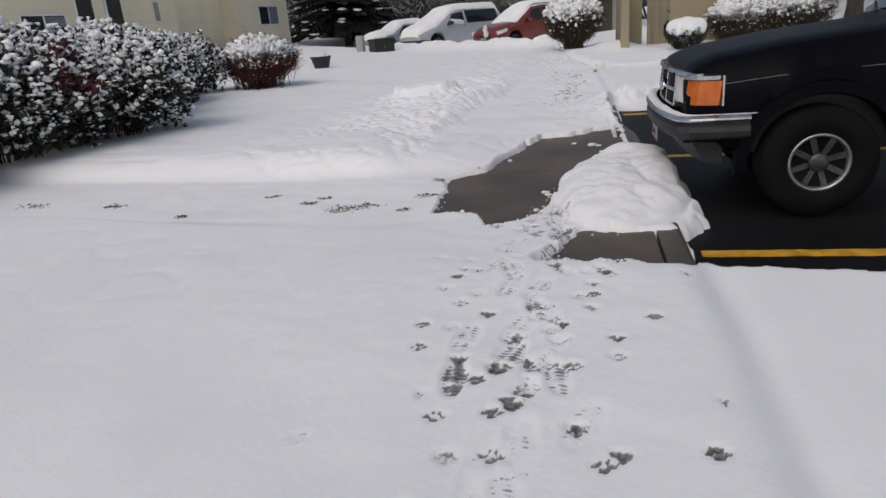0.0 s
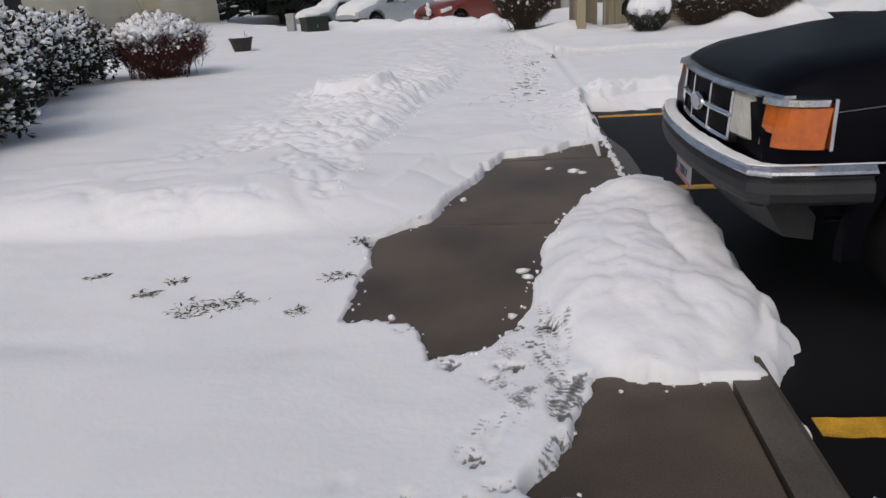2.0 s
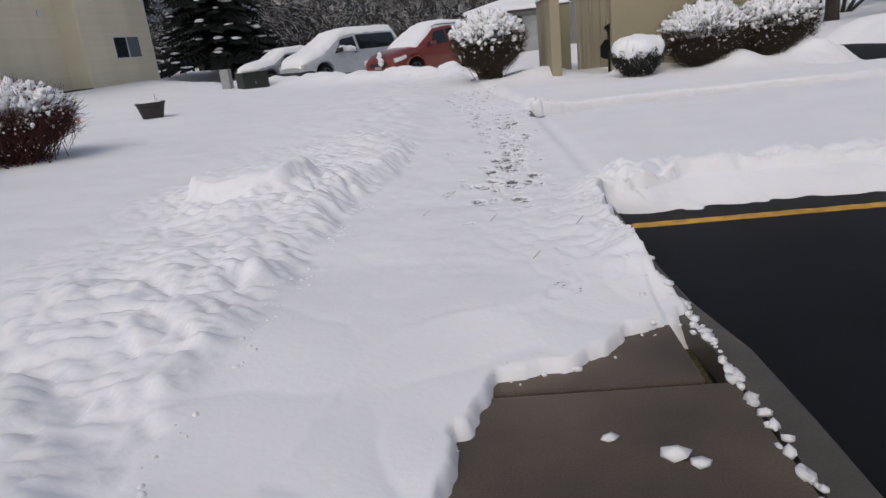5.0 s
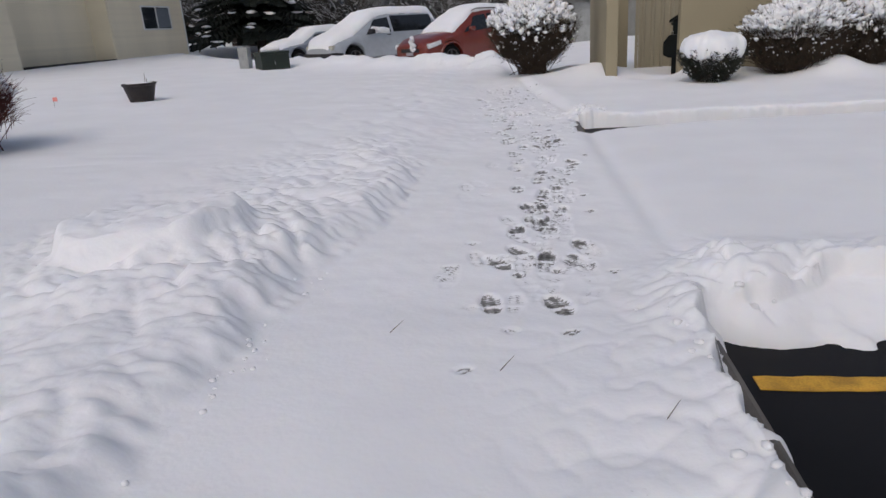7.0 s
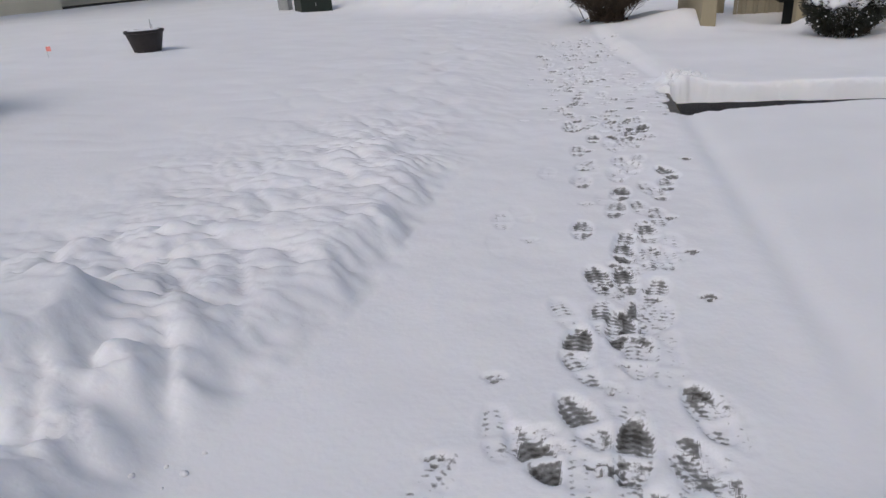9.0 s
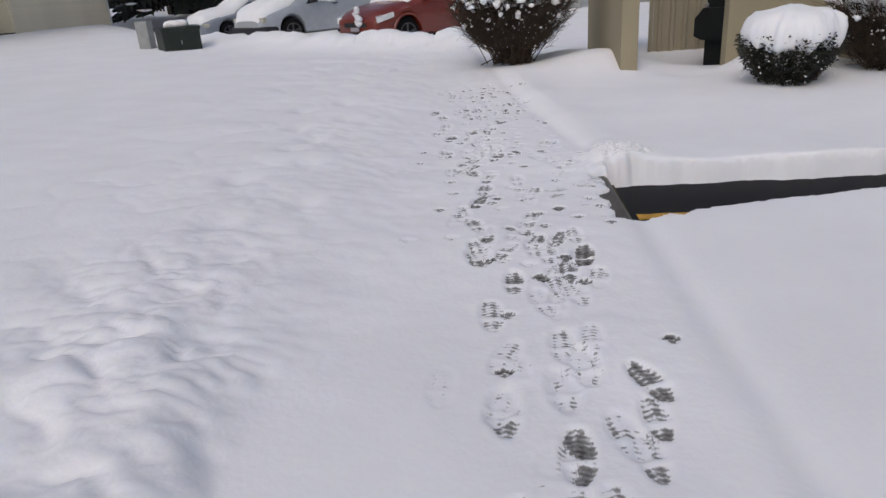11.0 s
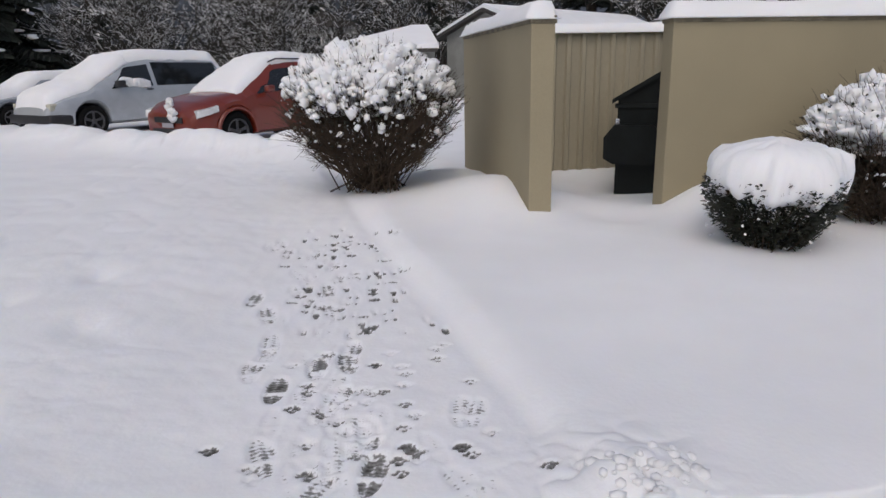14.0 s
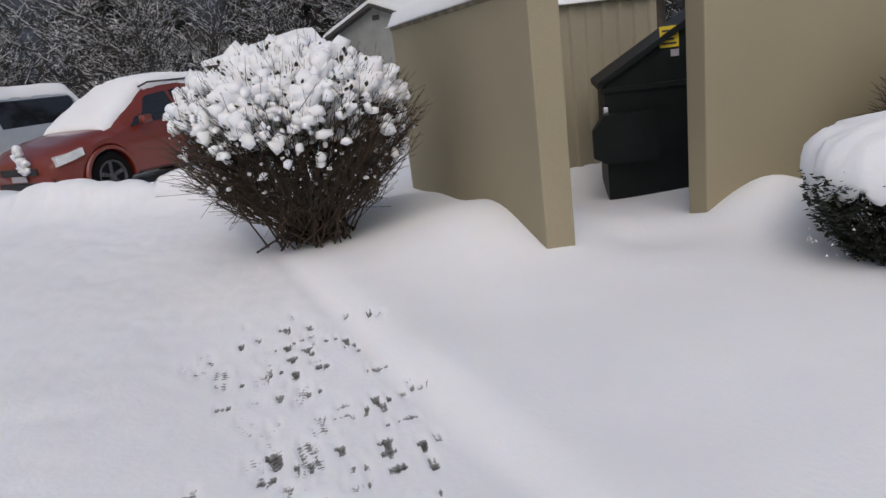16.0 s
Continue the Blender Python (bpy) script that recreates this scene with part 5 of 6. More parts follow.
    for i in range(200):
        p = skin(rnd.uniform(0, math.tau), math.asin(rnd.uniform(-low * 0.75, 0.25)), rnd.uniform(0.86, 1.02))
        k = rnd.uniform(0.006, 0.018)
        S.crumb(p, (k * rnd.uniform(0.8, 1.5), k * rnd.uniform(0.8, 1.5), k), 0.35, rnd.random())
    tagged(S.done("snow_load", SNOW, b, "clumps of snow held in the twigs", True), kind="stuff")
    if shell:
        na, ne = 170, 64
        az, el = np.meshgrid(np.linspace(0, math.tau, na, endpoint=False), np.linspace(-0.12, math.pi / 2, ne))
        ce, se = np.cos(el), np.sin(el) ** 1.0
        se = np.where(se > 0, np.abs(se) ** flat, se)
        bx, by = rx * ce * np.cos(az), ry * ce * np.sin(az)
        seam = np.minimum(az, math.tau - az)
        w = ease(0.75, 1.15, el)

        def knobs(size, sd, fill):
            side = clods(seam * (rx + ry) / 2 + 0.5 * el, el * (h - zc) * 1.25 + 3.0, size, sd + seed, fill)
            top = clods(bx + 5.0, by + 5.0, size, sd + seed + 7, fill)
            return side * (1 - w) + top * w

        k = 0.86 + 0.22 * knobs(clump * 2.1, 3, 0.92) + 0.13 * knobs(clump * 1.1, 5, 0.85) + 0.03 * rough(bx * 3, by * 3, 0.3, seed)
        k = k - 0.30 * (1 - ease(0.08, 0.42, el + 0.25 * rough(seam * 2, el * 2 + seed, 0.35, seed + 2)))
        lump = 1 + 0.07 * np.sin(3 * az + seed) + 0.05 * np.sin(7 * az + 2 * el + seed)
        pole = ease(1.15, 1.5, el)
        k, lump = k * (1 - pole) + float(k[-8:].mean()) * pole, lump * (1 - pole) + pole
        vx, vy, vz = bx * k * lump, by * k * lump, zc + (h - zc) * se * k * (0.94 + 0.06 * lump)
        verts = np.stack([vx, vy, vz], -1).reshape(-1, 3)
        faces = [(r * na + c, r * na + (c + 1) % na, (r + 1) * na + (c + 1) % na, (r + 1) * na + c) for r in range(ne - 1) for c in range(na)]
        from_arrays("snow_cap", verts, faces, SNOW, b, "snow packed over its top", True)
    return b


def stand(x, y, sink=0.05):
    return (x, y, height(x, y) - sink)


shrub("round clipped shrub topped with clumps of snow", stand(-0.21, 21.6, -0.11), 0.84, 0.84, 1.42, 3, 1350, 800, 0.06, leafy=3600, cover=0.2, low=0.72, base=0.3)


def capped_shrub(label, at, r, h, seed):
    """A dark evergreen under a thick cushion of snow with a ragged lower edge."""
    rnd = random.Random(seed)
    b = thing("evergreen_shrub", label, "shrub", at)
    L, T = Heap(), Heap()
    for i in range(9000):
        az, f = rnd.uniform(0, math.tau), rnd.uniform(0.02, 1.0)
        lump = 1 + 0.08 * math.sin(4 * az + seed) + 0.07 * math.sin(9 * az + 5 * f)
        rr = r * (0.50 + 0.56 * math.sin(min(1.0, f * 1.25) * math.pi / 2)) * lump * math.sqrt(rnd.uniform(0.45, 1.0))
        p = np.array((rr * math.cos(az), rr * math.sin(az), 0.04 + f * h * 0.62 + rnd.gauss(0, 0.01)))
        L.leaf(p, (math.cos(az) + rnd.gauss(0, 0.5), math.sin(az) + rnd.gauss(0, 0.5), rnd.gauss(0.25, 0.4)), rnd.uniform(0.025, 0.055), 0.55)
    tagged(L.done("foliage", LEAF, b), kind="stuff")
    for i in range(50):
        az = rnd.uniform(0, math.tau)
        T.stick((0.1 * math.cos(az), 0.1 * math.sin(az), -0.1), (r * 0.8 * math.cos(az + 0.3), r * 0.8 * math.sin(az + 0.3), h * rnd.uniform(0.2, 0.5)), 0.008, 0.003, 4)
    tagged(T.done("branchwork", TWIG, b), kind="stuff")
    na, prof = 150, [(0.60, 0.58), (0.88, 0.54), (1.02, 0.53), (1.08, 0.58), (1.10, 0.65), (1.09, 0.73), (1.04, 0.82), (0.96, 0.89), (0.84, 0.94), (0.66, 0.97), (0.44, 0.985), (0.2, 0.995), (0.02, 1.0)]
    az = np.linspace(0, math.tau, na, endpoint=False)
    verts = []
    for i, (q, f) in enumerate(prof):
        c, s_ = np.cos(az), np.sin(az)
        lump = 1 + 0.16 * rough(2.0 * c + seed, 2.0 * s_, 1.1, seed) + 0.07 * rough(3 * c, 3 * s_ + 2.5 * f, 0.5, seed + 3)
        hang = (0.16 * rough(3.2 * c, 3.2 * s_, 0.5, seed + 5, 3)) * max(0.0, 1 - i / 5)
        top = h * f + hang + 0.05 * rough(2 * q * c + 4, 2 * q * s_, 0.7, seed + 8) * (f > 0.6)
        verts.append(np.stack([r * q * lump * c, r * q * lump * s_, top], -1))
    faces = [(i * na + k, i * na + (k + 1) % na, (i + 1) * na + (k + 1) % na, (i + 1) * na + k) for i in range(len(prof) - 1) for k in range(na)]
    from_arrays("snow_cap", np.concatenate(verts), faces + [tuple(range((len(prof) - 1) * na, len(prof) * na))], SNOW, b, "thick cushion of snow", True)
    S = Heap()
    for i in range(60):
        a = rnd.uniform(0, math.tau)
        k = rnd.uniform(0.004, 0.012)
        S.crumb((r * 1.0 * math.cos(a), r * 1.0 * math.sin(a), h * rnd.uniform(0.08, 0.46)), (k, k, k), 0.35, rnd.random())
    tagged(S.done("snow_load", SNOW, b, "", True), kind="stuff")


capped_shrub("low dark evergreen shrub under a thick snow cushion", stand(2.66, 18.85, 0.03), 0.45, 0.80, 8)
shrub("wide clipped shrub holding clumps of snow", stand(4.12, 19.2, 0.14), 0.84, 0.62, 1.30, 12, 1300, 420, 0.05, leafy=2600, cover=0.4, low=0.75)
shrub("wide clipped shrub holding clumps of snow", stand(5.42, 19.15, 0.18), 0.72, 0.6, 1.34, 14, 1200, 420, 0.05, leafy=2600, cover=0.4, low=0.75)


def hedge_shrub(at, r, h, seed, leaves, red):
    """A loose broad-leaved shrub, each spray of leaves dusted with snow."""
    rnd = random.Random(seed)
    b = thing("hedge_shrub", "loose broad-leaved shrub, every spray dusted with snow" + (", a few leaves red" if red else ""), "shrub", at, 0.0, "hedge shrubs")
    T, L, R, S = Heap(), Heap(), Heap(), Heap()
    patch = [rnd.uniform(0, math.tau) for _ in range(3)]
    for i in range(220):
        az, f = rnd.uniform(0, math.tau), rnd.uniform(0.1, 1.0)
        T.stick((0.3 * r * math.cos(az), 0.3 * r * math.sin(az), -0.1), (r * f * math.cos(az), r * f * math.sin(az), h * rnd.uniform(0.3, 0.95)), 0.008, 0.003)
    for i in range(leaves):
        az, se = rnd.uniform(0, math.tau), rnd.uniform(-0.75, 1.0)
        ce = math.sqrt(1 - se * se)
        lump = 1 + 0.10 * math.sin(3 * az + seed) + 0.08 * math.sin(7 * az + 4 * se + seed) + 0.06 * math.sin(13 * az - 9 * se)
        k = lump * rnd.uniform(0.78, 1.03)
        p = np.array((r * ce * math.cos(az) * k, r * ce * math.sin(az) * k, max(0.05, h * (0.5 + 0.5 * se * k))))
        out = np.array((math.cos(az) * ce, math.sin(az) * ce, 0.55 + 0.5 * se))
        spray = out + np.array([rnd.gauss(0, 0.35), rnd.gauss(0, 0.35), rnd.gauss(0, 0.3)])
        dusted = rnd.random() < 0.50 + 0.35 * se
        warm = red and min(abs(az - q) for q in patch) < 0.22 and 0.0 < se < 0.8
        for _ in range(3):
            d = spray + np.array([rnd.gauss(0, 0.45), rnd.gauss(0, 0.45), rnd.gauss(0, 0.35)])
            (R if warm else L).leaf(p, d, rnd.uniform(0.07, 0.13), 0.42)
        if dusted and not (warm and rnd.random() < 0.6):
            d = spray / np.linalg.norm(spray)
            for q in range(2):
                w = rnd.uniform(0.014, 0.032) * (1.0 + 0.35 * se)
                S.crumb(p + d * 0.05 * (q + 0.4) + np.array((rnd.gauss(0, 0.012), rnd.gauss(0, 0.012), 0.014)), (w * rnd.uniform(0.8, 1.7), w * rnd.uniform(0.8, 1.7), w * rnd.uniform(0.6, 1.2)), 0.38, rnd.random())
    tagged(T.done("branchwork", TWIG, b), kind="stuff")
    tagged(L.done("foliage", LEAF, b), kind="stuff")
    if R.v:
        tagged(R.done("red_foliage", REDLEAF, b, "dark red leaves"), kind="stuff")
    tagged(S.done("snow_load", SNOW, b, "snow held on the leaves", True), kind="stuff")


# the hedge before the house
for i, (x, y, r, h) in enumerate(((-6.6, 4.4, 1.1, 1.25), (-6.35, 6.2, 1.1, 1.38), (-6.1, 7.75, 1.0, 1.34), (-7.2, 9.3, 1.0, 1.4), (-7.7, 11.0, 0.95, 1.3), (-8.2, 5.0, 1.2, 1.5), (-8.4, 7.5, 1.2, 1.55), (-8.1, 12.9, 0.8, 1.2))):
    hedge_shrub(stand(x, y, 0.1), r, h, 30 + i, 3600 if i < 5 else 1800, i % 3 != 2)
shrub("reddish-brown shrub with snow slumped over its top", stand(-6.85, 13.9), 0.80, 0.72, 1.12, 50, 1300, 420, 0.045, leafy=1500, cover=0.45, twig_mat=REDTWIG, leaf_mat=REDTWIG, base=0.6)


# ---- trees ----
def conifer(name, label, at, height_m, radius, seed, snow=0.6, whorls=34, sides=9, start=0.12, near=False):
    """A spruce: trunk, drooping boughs in whorls, snow lying on the boughs."""
    rnd = random.Random(seed)
    t = thing(name, label, "tree", at)
    part("trunk", tube([(0, 0, -0.4), (0.02, 0, height_m * 0.4), (0, 0.03, height_m)], [height_m * 0.022, height_m * 0.014, 0.02], 9), BARK, t)
    N, S = Heap(), Heap()
    for w in range(whorls):
        f = (w + rnd.random()) / whorls
        z = height_m * (start + (1 - start) * f)
        reach = radius * (1 - f) ** 0.85 * rnd.uniform(0.85, 1.1) + 0.15
        for k in range(sides):
            az = math.tau * (k + rnd.random() * 0.8) / sides + w * 0.7
            L = reach * rnd.uniform(0.7, 1.12)
            dx, dy = math.cos(az), math.sin(az)
            droop = rnd.uniform(0.18, 0.42)
            pts = [np.array((dx * L * q, dy * L * q, z - L * droop * q ** 1.4 + 0.10 * L * max(0, q - 0.75))) for q in (0, 0.25, 0.5, 0.75, 1.0)]
            for q in range(4):
                N.stick(pts[q], pts[q + 1], 0.03 * (1 - 0.2 * q), 0.025 * (1 - 0.2 * q))
            px, py = -dy, dx
            for q in np.arange(0.12, 1.0, 0.075):
                i = min(3, int(q * 4))
                p = pts[i] + (pts[i + 1] - pts[i]) * (q * 4 - i)
                for s in (-1, 1):
                    wl_ = L * 0.34 * (1.05 - q * 0.75) * rnd.uniform(0.6, 1.1)
                    d = np.array((px * s + dx * 0.55, py * s + dy * 0.55, -0.28 - rnd.random() * 0.35))
                    e = p + d / np.linalg.norm(d) * wl_
                    n = np.array((dx, dy, 0.15)) * wl_ * 0.20
                    N.add([p - n, p + n, e + n * 0.3, e - n * 0.3 - np.array((0, 0, 0.06))], [(0, 1, 2, 3)])
                    low = np.array((0, 0, -wl_ * 0.45))
                    N.add([p, e, e + low * 0.5, p + low], [(0, 1, 2, 3)])
                if rnd.random() < snow and q > (0.6 if near else 0.3):
                    wdt = L * 0.15 * (1.1 - q * 0.6)
                    if near:
                        S.crumb(p + np.array((rnd.gauss(0, 0.05), rnd.gauss(0, 0.05), 0.03)), (max(0.08, wdt * rnd.uniform(0.7, 1.3)), max(0.08, wdt * rnd.uniform(0.7, 1.3)), 0.07), 0.35, rnd.random())
                    else:
                        a, c = np.array((dx, dy, -droop)) * wdt * 1.3, np.array((px, py, 0)) * wdt * rnd.uniform(0.5, 1.0)
                        S.add([p - a, p + c + (0, 0, 0.06), p + a + (0, 0, 0.02), p - c + (0, 0, 0.06), p + (0, 0, 0.14)], [(0, 1, 4), (1, 2, 4), (2, 3, 4), (3, 0, 4)])
    N.done("crown", NEEDLE, t)
    if snow:
        tagged(S.done("snow_load", SNOW, t, "snow lying on the boughs", True), kind="stuff")
    return t


def bare_tree(name, label, at, height_m, spread, seed, stems=5, snow=True, twig_end=0.012):
    """A leafless many-stemmed tree with snow along its upper sides."""
    rnd = random.Random(seed)
    t = thing(name, label, "tree", at)
    B, S = Heap(), Heap()

    def grow(p, d, length, r, level):
        n = 3
        q = p
        for i in range(n):
            d = d + np.array([rnd.gauss(0, 0.16), rnd.gauss(0, 0.16), rnd.gauss(0.04, 0.10)])
            d /= np.linalg.norm(d)
            e = q + d * length / n
            r2 = r * 0.82
            B.stick(q, e, r, r2, 4 if level < 2 else 3)
            if snow and abs(d[2]) < 0.90 and rnd.random() < 0.38:
                k = max(r * 0.7, 0.011)
                S.stick(q + np.array((0, 0, r * 0.8)), e + np.array((0, 0, r2 * 0.8)), k, k * 0.9, 3)
            q, r = e, r2
            if level < 4:
                for _ in range(2 if level < 3 else 3):
                    if rnd.random() < 0.85:
                        s = d + np.array([rnd.gauss(0, 0.75), rnd.gauss(0, 0.75), rnd.gauss(0.10, 0.35)])
                        grow(q, s / np.linalg.norm(s), length * rnd.uniform(0.45, 0.7), max(r * 0.58, twig_end), level + 1)

    for k in range(stems):
        a = math.tau * k / stems + rnd.random()
        d = np.array((math.cos(a) * spread, math.sin(a) * spread, 1.0))
        grow(np.array((0.25 * math.cos(a), 0.25 * math.sin(a), -0.3)), d / np.linalg.norm(d), height_m * 0.45, height_m * 0.012, 1)
    B.done("branchwork", GREYBARK, t)
    if snow:
        S.done("branch_snow", SNOW, t, "snow lying along the branches")
    return t


conifer("spruce_tree", "dense dark spruce with snow on its boughs", (-16.2, 47.5, 0.5), 13, 4.3, 2, snow=0.10, whorls=30, sides=11, start=0.10, near=True)
far = conifer("fir_tree", "tall snowy fir in the woods behind", (-26, 66, 0.4), 21, 3.6, 5, snow=0.13, whorls=26, sides=7, start=0.08)
tagged(far, group="woods")
far2 = conifer("fir_tree", "tall snowy fir in the woods behind", (8, 74, 0.4), 24, 4.0, 6, snow=0.13, whorls=26, sides=7, start=0.10)
tagged(far2, group="woods")
rnd = random.Random(9)
for x, y, s in ((-33, 72, 1.0), (-21, 76, 1.15), (-15, 70, 0.9), (-9, 80, 1.2), (-3, 76, 0.8), (3, 82, 1.1), (14, 78, 1.15), (20, 70, 1.0), (27, 74, 1.2), (34, 66, 1.0), (-40, 64, 1.1), (-46, 58, 1.2), (40, 60, 1.1), (24, 58, 1.0), (47, 52, 1.0), (31, 50, 0.95), (52, 40, 1.1), (-30, 85, 1.3), (10, 92, 1.3), (22, 90, 1.3)):
    o = copy_thing(far if rnd.random() < 0.5 else far2, pose(x, y, 0.2, 0, 0, rnd.uniform(0, 360)))
    o.scale = (s, s, s)
thicket = bare_tree("bare_tree", "leafless tree with snow along every branch", (-9.5, 52, 0.3), 9, 0.55, 4, stems=6)
tagged(thicket, group="thicket")
thicket2 = bare_tree("bare_tree", "leafless tree with snow along every branch", (-5.2, 55, 0.3), 10, 0.6, 14, stems=6)
tagged(thicket2, group="thicket")
for x, y, s in ((-13.0, 56, 1.0), (-2.0, 53, 0.9), (1.5, 57, 1.0), (-7.2, 60, 1.15), (-11.8, 50, 0.8), (-24, 60, 0.9), (-21, 58, 0.8), (5.5, 60, 1.0), (9.5, 56, 0.9), (16, 52, 1.0), (20, 46, 0.9), (-4.0, 49.5, 0.7)):
    o = copy_thing(thicket if rnd.random() < 0.5 else thicket2, pose(x, y, 0.2, 0, 0, rnd.uniform(0, 360)))
    o.scale = (s, s, s)


def big_trunk(x, y, r, h, seed):
    t = thing("roadside_tree", "thick dark trunk of a roadside conifer", "tree", (x, y, -0.1))
    part("trunk", tube([(0, 0, -0.2), (0.02, 0, 0.5), (0.05, 0.02, h * 0.5), (0, 0, h)], [r * 1.3, r, r * 0.8, r * 0.3], 12), BARK, t, smooth=True)
    rn = random.Random(seed)
    N, S = Heap(), Heap()
    for k in range(60):
        z = rn.uniform(2.6, h)
        a = rn.uniform(0, math.tau)
        L = rn.uniform(1.2, 3.2) * (1 - 0.6 * z / h)
        e = np.array((math.cos(a) * L, math.sin(a) * L, z - L * rn.uniform(0.1, 0.5)))
        N.stick((0, 0, z), e, 0.035, 0.012)
        for q in range(14):
            p = e * (0.3 + 0.05 * q) + np.array((0, 0, z)) * (0.7 - 0.05 * q)
            d = np.array((rn.gauss(0, 1), rn.gauss(0, 1), -0.6))
            N.leaf(p, d, rn.uniform(0.35, 0.7), 0.45)
            if rn.random() < 0.3:
                S.blob(p, (0.12, 0.12, 0.05), 0.3, rn.random())
    N.done("crown", NEEDLE, t)
    tagged(S.done("snow_load", SNOW, t, "snow lying on the boughs", True), kind="stuff")


big_trunk(11.8, 34.0, 0.34, 14, 1)
big_trunk(14.6, 36, 0.28, 14, 2)
big_trunk(17.2, 35, 0.22, 13, 3)
big_trunk(19.6, 33, 0.28, 14, 4)

# ---- buildings beyond ----
def build_garage():
    h = thing("garage", "grey board garage with a snow-laden gable roof", "garage", (5.35, 42.0, 0.0), 38)
    x0, x1, half, e, a = 0.0, 11.0, 2.25, 2.80, 3.62
    part("wall", prism([(-half, -0.2), (half, -0.2), (half, e), (0, a - 0.1), (-half, e)], x0, x1, "x"), GREYWALL, h)
    for s in (-1, 1):
        slope = [(0, a), (0, a - 0.13), (s * (half + 0.35), e - 0.30), (s * (half + 0.35), e - 0.17)]
        part("roof", prism(slope, x0 - 0.35, x1 + 0.35, "x"), DARKTRIM, h)
        cover = [(0, a + 0.17), (0, a + 0.004), (s * (half + 0.36), e - 0.166), (s * (half + 0.40), e - 0.05), (s * (half + 0.1), e + 0.10)]
        part("roof_snow", prism(cover, x0 - 0.22, x1 + 0.3, "x"), SNOW, h, "thick snow on the roof")
    part("vent", box(-0.03, -0.003, -0.17, 0.17, 3.02, 3.2, 0.01), DARKTRIM, h)


build_garage()


def build_outbuilding():
    h = thing("outbuilding", "low grey outbuilding under a snow-covered hipped roof", "outbuilding")
    x0, x1, y0, y1, e, a = -1.0, 2.9, 39.4, 46.0, 2.05, 3.05
    part("wall", box(x0 + 0.4, x1, y0 + 0.4, y1, -0.2, e - 0.06), GREYWALL, h)
    part("eave", box(x0, x1 + 0.05, y0 - 0.03, y0 + 0.12, e - 0.13, e - 0.004), DARKTRIM, h)
    ring = [(x0 - 0.1, y0 - 0.06), (x1 + 0.1, y0 - 0.06), (x1 + 0.1, y1), (x0 - 0.1, y1)]
    top = [(x1 - 0.5, y0 + 3.1), (x1 + 0.1, y0 + 3.1), (x1 + 0.1, y0 + 3.3), (x1 - 0.5, y0 + 3.3)]
    part("roof_snow", loft([[(p, q, e) for p, q in ring], [(p, q, e + 0.14) for p, q in ring], [(p, q, a) for p, q in top]]), SNOW, h, "thick snow on the roof")
    for k in range(3):
        part("garage_door", box(x0 + 0.6 + 1.12 * k, x0 + 1.6 + 1.12 * k, y0 + 0.36, y0 + 0.397, 0.0, 1.75), FENCEWOOD if k % 2 else STEELGREY, h)


build_outbuilding()


def build_grey_house():
    h = thing("grey_house", "grey house among the trees", "house")
    part("wall", box(-4.0, 0.8, 66, 72, -0.2, 4.3), GREYWALL, h)
    part("roof", prism([(-4.4, 4.3), (1.2, 4.3), (-1.6, 5.4)], 65.5, 72.5, "y"), DARKTRIM, h, "dark roof dusted with snow")
    for x in (-3.5, -1.2):
        w = part("window", box(x, x + 1.5, 65.97, 65.997, 2.4, 3.6), GLASS, h)
        for a in (x - 0.05, x + 1.47):
            part("frame", box(a, a + 0.08, 65.94, 65.969, 2.35, 3.65), SHADE_TRIM, w)


build_grey_house()


def build_fence():
    f = thing("board_fence", "dark wooden board fence behind the lawn", "fence")
    me = None
    for i in range(60):
        if me is None:
            o = part("board", box(0, 0.14, 0, 0.02, 0, 1.6, 0.003), FENCEWOOD, f)
            me = o.data
        else:
            o = new("board", me)
            o.parent = f
        o.location = (-19.6 + 0.15 * i, 51.0, 0.35)
    part("rail", box(-19.6, -10.6, 51.03, 51.07, 0.7, 0.8), FENCEWOOD, f)
    part("rail", box(-19.6, -10.6, 51.03, 51.07, 1.6, 1.7), FENCEWOOD, f)


build_fence()


def build_hill():
    xs = np.linspace(-420, 420, 60)
    rings = []
    for x in xs:
        k = 62 + 14 * math.sin(x * 0.013 + 1) + 8 * math.sin(x * 0.041)
        rings.append([(x, 330, -5), (x, 380, k * 0.6), (x, 440, k), (x, 560, -5)])
    return tagged(part("backdrop", loft(rings, caps=False), HILL, smooth=True), "far wooded hill under cloud", "hill", kind="structure")


build_hill()


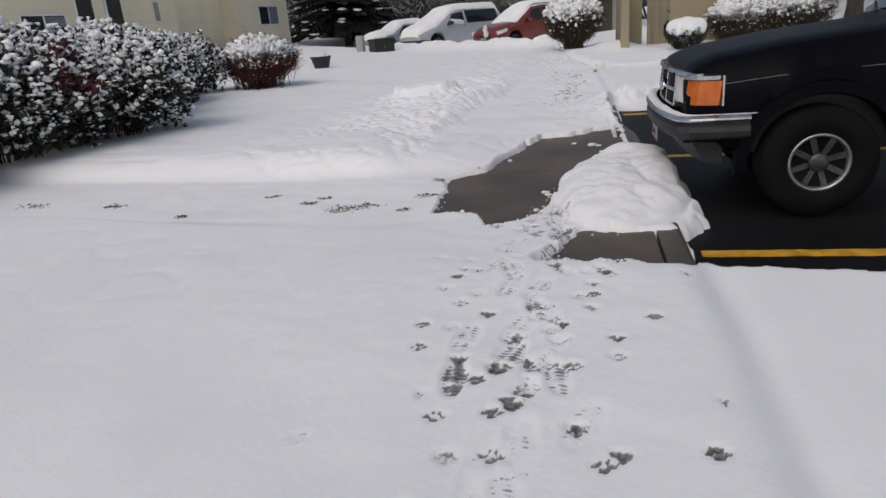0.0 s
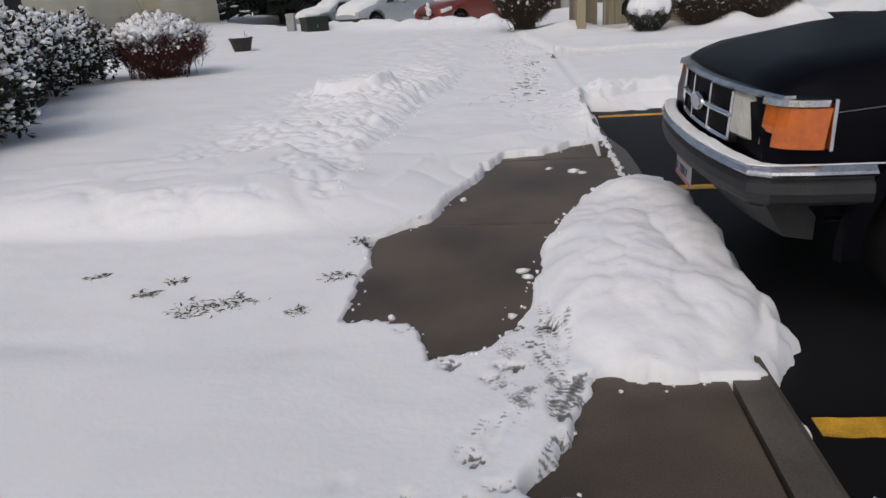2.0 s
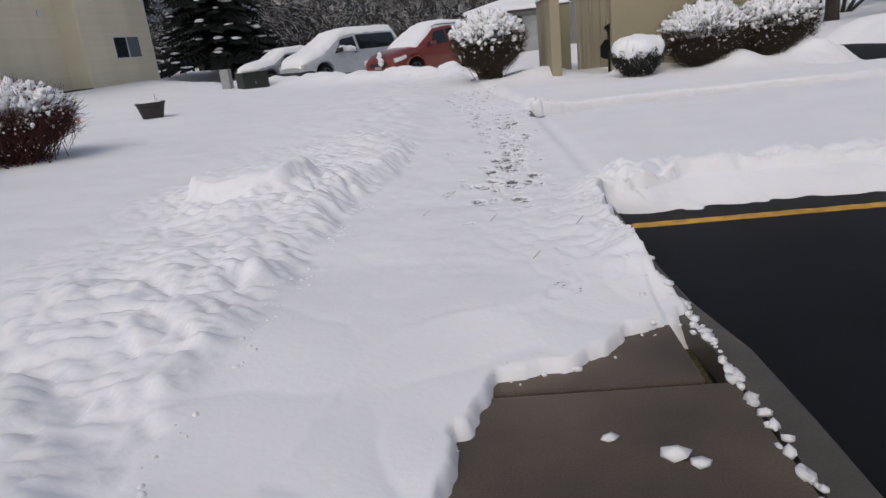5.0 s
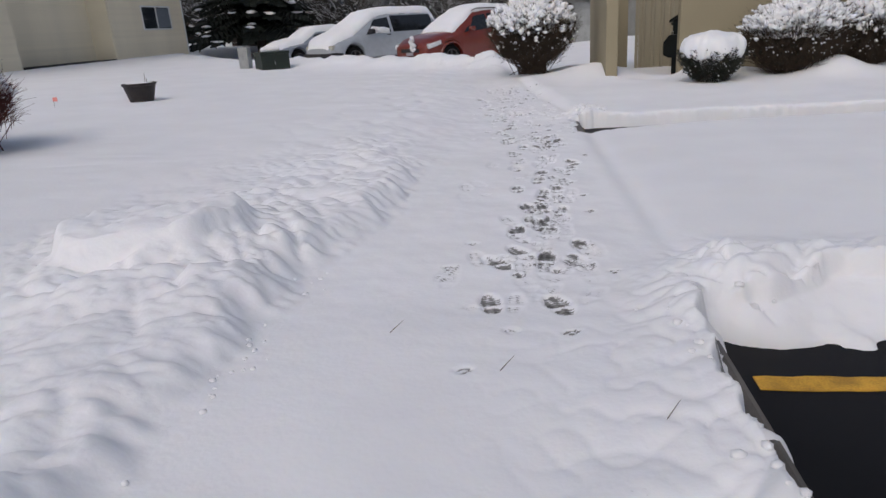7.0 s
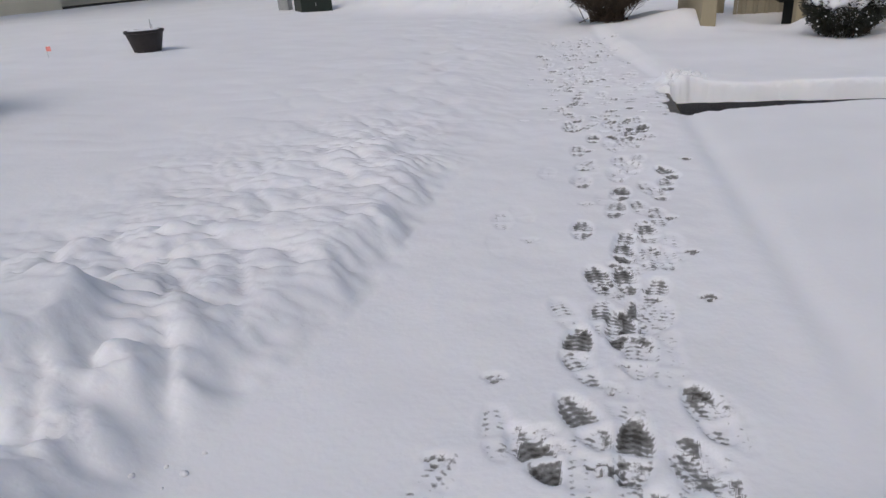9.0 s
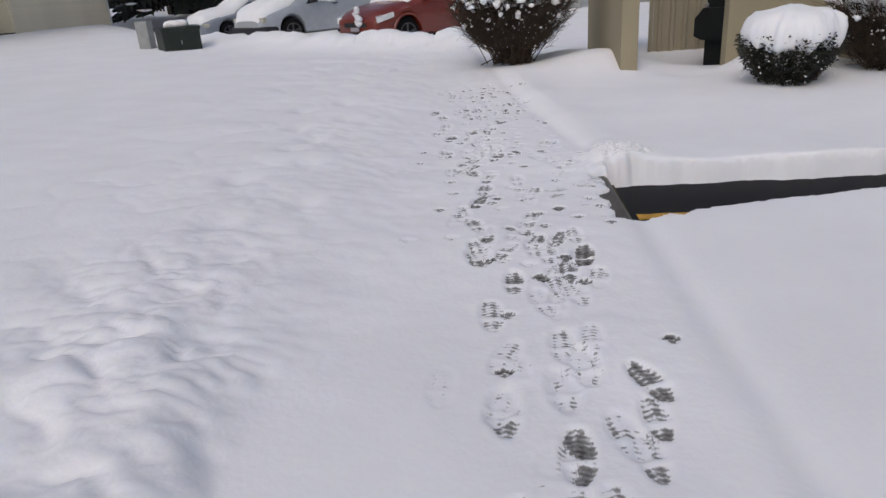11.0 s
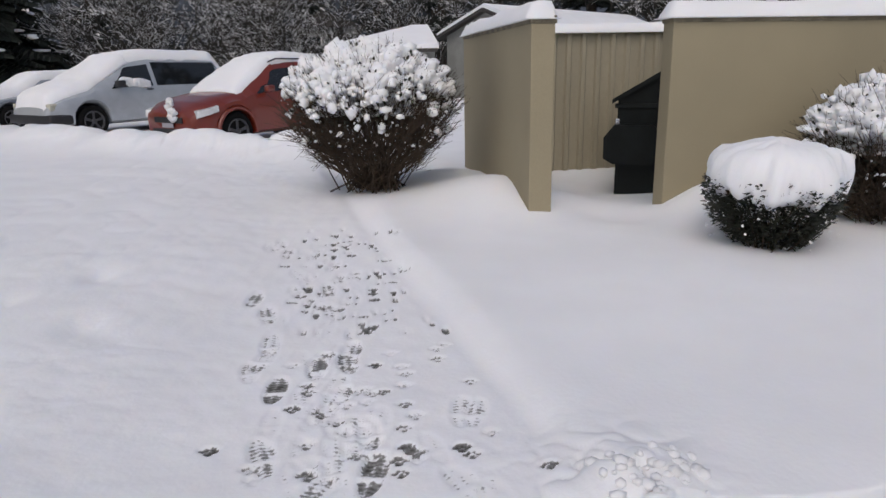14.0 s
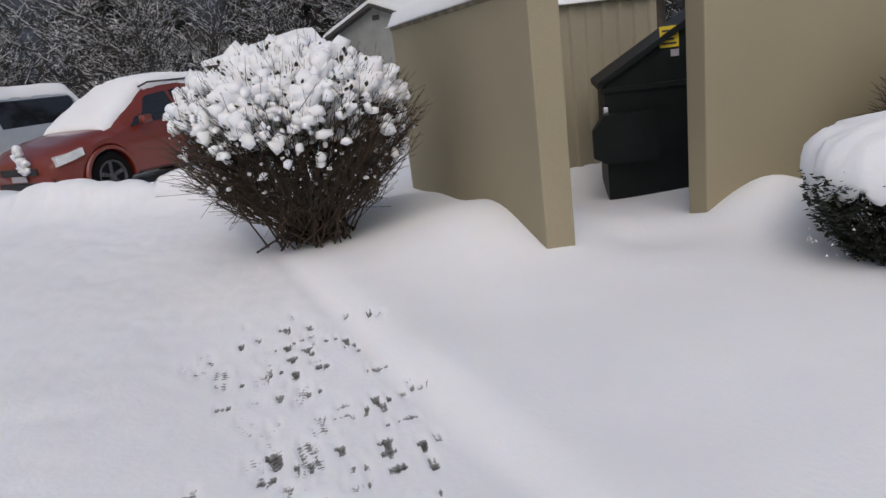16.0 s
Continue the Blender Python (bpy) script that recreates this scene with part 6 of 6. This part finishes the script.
# ---- crumbs of snow and grass along the cleared edges ----
def build_crumbs():
    rn = random.Random(21)
    h = Heap()
    found = []
    for poly, n, level in ((BARE_WALK, 150, WALKTOP), (BARE_PATCH, 40, WALKTOP)):
        pts = list(zip(poly, poly[1:] + poly[:1]))
        for i in range(n):
            (ax, ay), (bx, by) = rn.choice(pts)
            q = rn.random()
            x, y = ax + (bx - ax) * q + rn.gauss(0, 0.03), ay + (by - ay) * q + rn.gauss(0, 0.03)
            if 0.2 < y < 10.2 and -1.6 < x < 0.42:
                found.append((x, y, level))
    for (x, y, level), z in zip(found, heights([p[0] for p in found], [p[1] for p in found])):
        k = rn.uniform(0.003, 0.009) if rn.random() < 0.93 else rn.uniform(0.010, 0.02)
        h.crumb((x, y, max(level, z) + k * 0.3), (k * rn.uniform(0.8, 1.4), k * rn.uniform(0.8, 1.4), k * 0.8), 0.35, rn.random())
    for i in range(70):
        y = rn.uniform(6.4, 8.0)
        k = rn.uniform(0.008, 0.028)
        h.crumb((0.432 + rn.gauss(0, 0.012), y, WALKTOP + k * 0.3), (k, k * rn.uniform(0.8, 1.6), k * 0.6), 0.35, rn.random())
    for x, y, k in ((0.10, 6.85, 0.055), (-0.08, 6.95, 0.03), (0.16, 6.8, 0.03), (-0.28, 5.0, 0.04), (-0.25, 4.93, 0.03)):
        h.crumb((x, y, WALKTOP + 0.008), (k, k * 0.8, k * 0.35), 0.3, x)
    # clods along the cleared car bay, the kerb and the shovelled heap
    clod = [(rn.uniform(0.6, 6.5), rn.gauss(9.99, 0.05), rn.uniform(0.008, 0.028)) for _ in range(330)]
    clod += [(rn.gauss(0.42, 0.10), rn.uniform(7.9, 9.9), rn.uniform(0.006, 0.02)) for _ in range(120)]
    clod += [(rn.gauss(-1.46, 0.04), rn.uniform(6.0, 10.6), rn.uniform(0.005, 0.014)) for _ in range(60)]
    clod += [(rn.uniform(0.3, 0.7), rn.gauss(16.2, 0.06), rn.uniform(0.008, 0.025)) for _ in range(50)]
    for (x, y, k), z in zip(clod, heights([p[0] for p in clod], [p[1] for p in clod])):
        if z > WALKTOP:
            h.crumb((x, y, z + k * 0.05), (k * rn.uniform(0.8, 1.5), k * rn.uniform(0.8, 1.5), k * 0.75), 0.16, rn.random())
    tagged(h.done("snow_crumbs", SNOW, None, "", True), "loose crumbs of snow on the cleared walk", "snow", kind="stuff")


build_crumbs()


def build_grass():
    rn = random.Random(22)
    h = Heap()
    spots = [(-1.72, 4.62, 0.15), (-1.60, 4.68, 0.08), (-2.12, 4.75, 0.05), (-2.03, 4.9, 0.04), (-1.29, 4.58, 0.04), (-1.2, 4.97, 0.08), (-1.18, 5.43, 0.08), (-2.5, 4.96, 0.05), (-3.0, 4.5, 0.04), (-4.6, 4.66, 0.12), (-3.8, 4.72, 0.09), (-1.82, 4.55, 0.06)]
    found = [(cx + rn.gauss(0, r * 0.55), cy + rn.gauss(0, r * 0.35) + (0.12 * math.sin(cx * 9) if cx < -2.6 else 0)) for cx, cy, r in spots for k in range(int(60 + 900 * r))]
    for (x, y), z in zip(found, heights([p[0] for p in found], [p[1] for p in found])):
        a = rn.uniform(0, math.tau)
        h.leaf((x, y, z - 0.004), (math.cos(a), math.sin(a), rn.uniform(-0.1, 0.25)), rn.uniform(0.02, 0.055), 0.2)
    for x, y in ((-0.42, 9.35), (-0.2, 8.5), (-0.9, 9.7), (0.1, 9.0)):
        z = height(x, y)
        h.stick((x, y, z), (x + 0.05, y + 0.06, z + 0.03), 0.002, 0.001)
    tagged(h.done("grass_tufts", GRASS), "flattened grass showing through thin snow", "grass", kind="stuff")


build_grass()
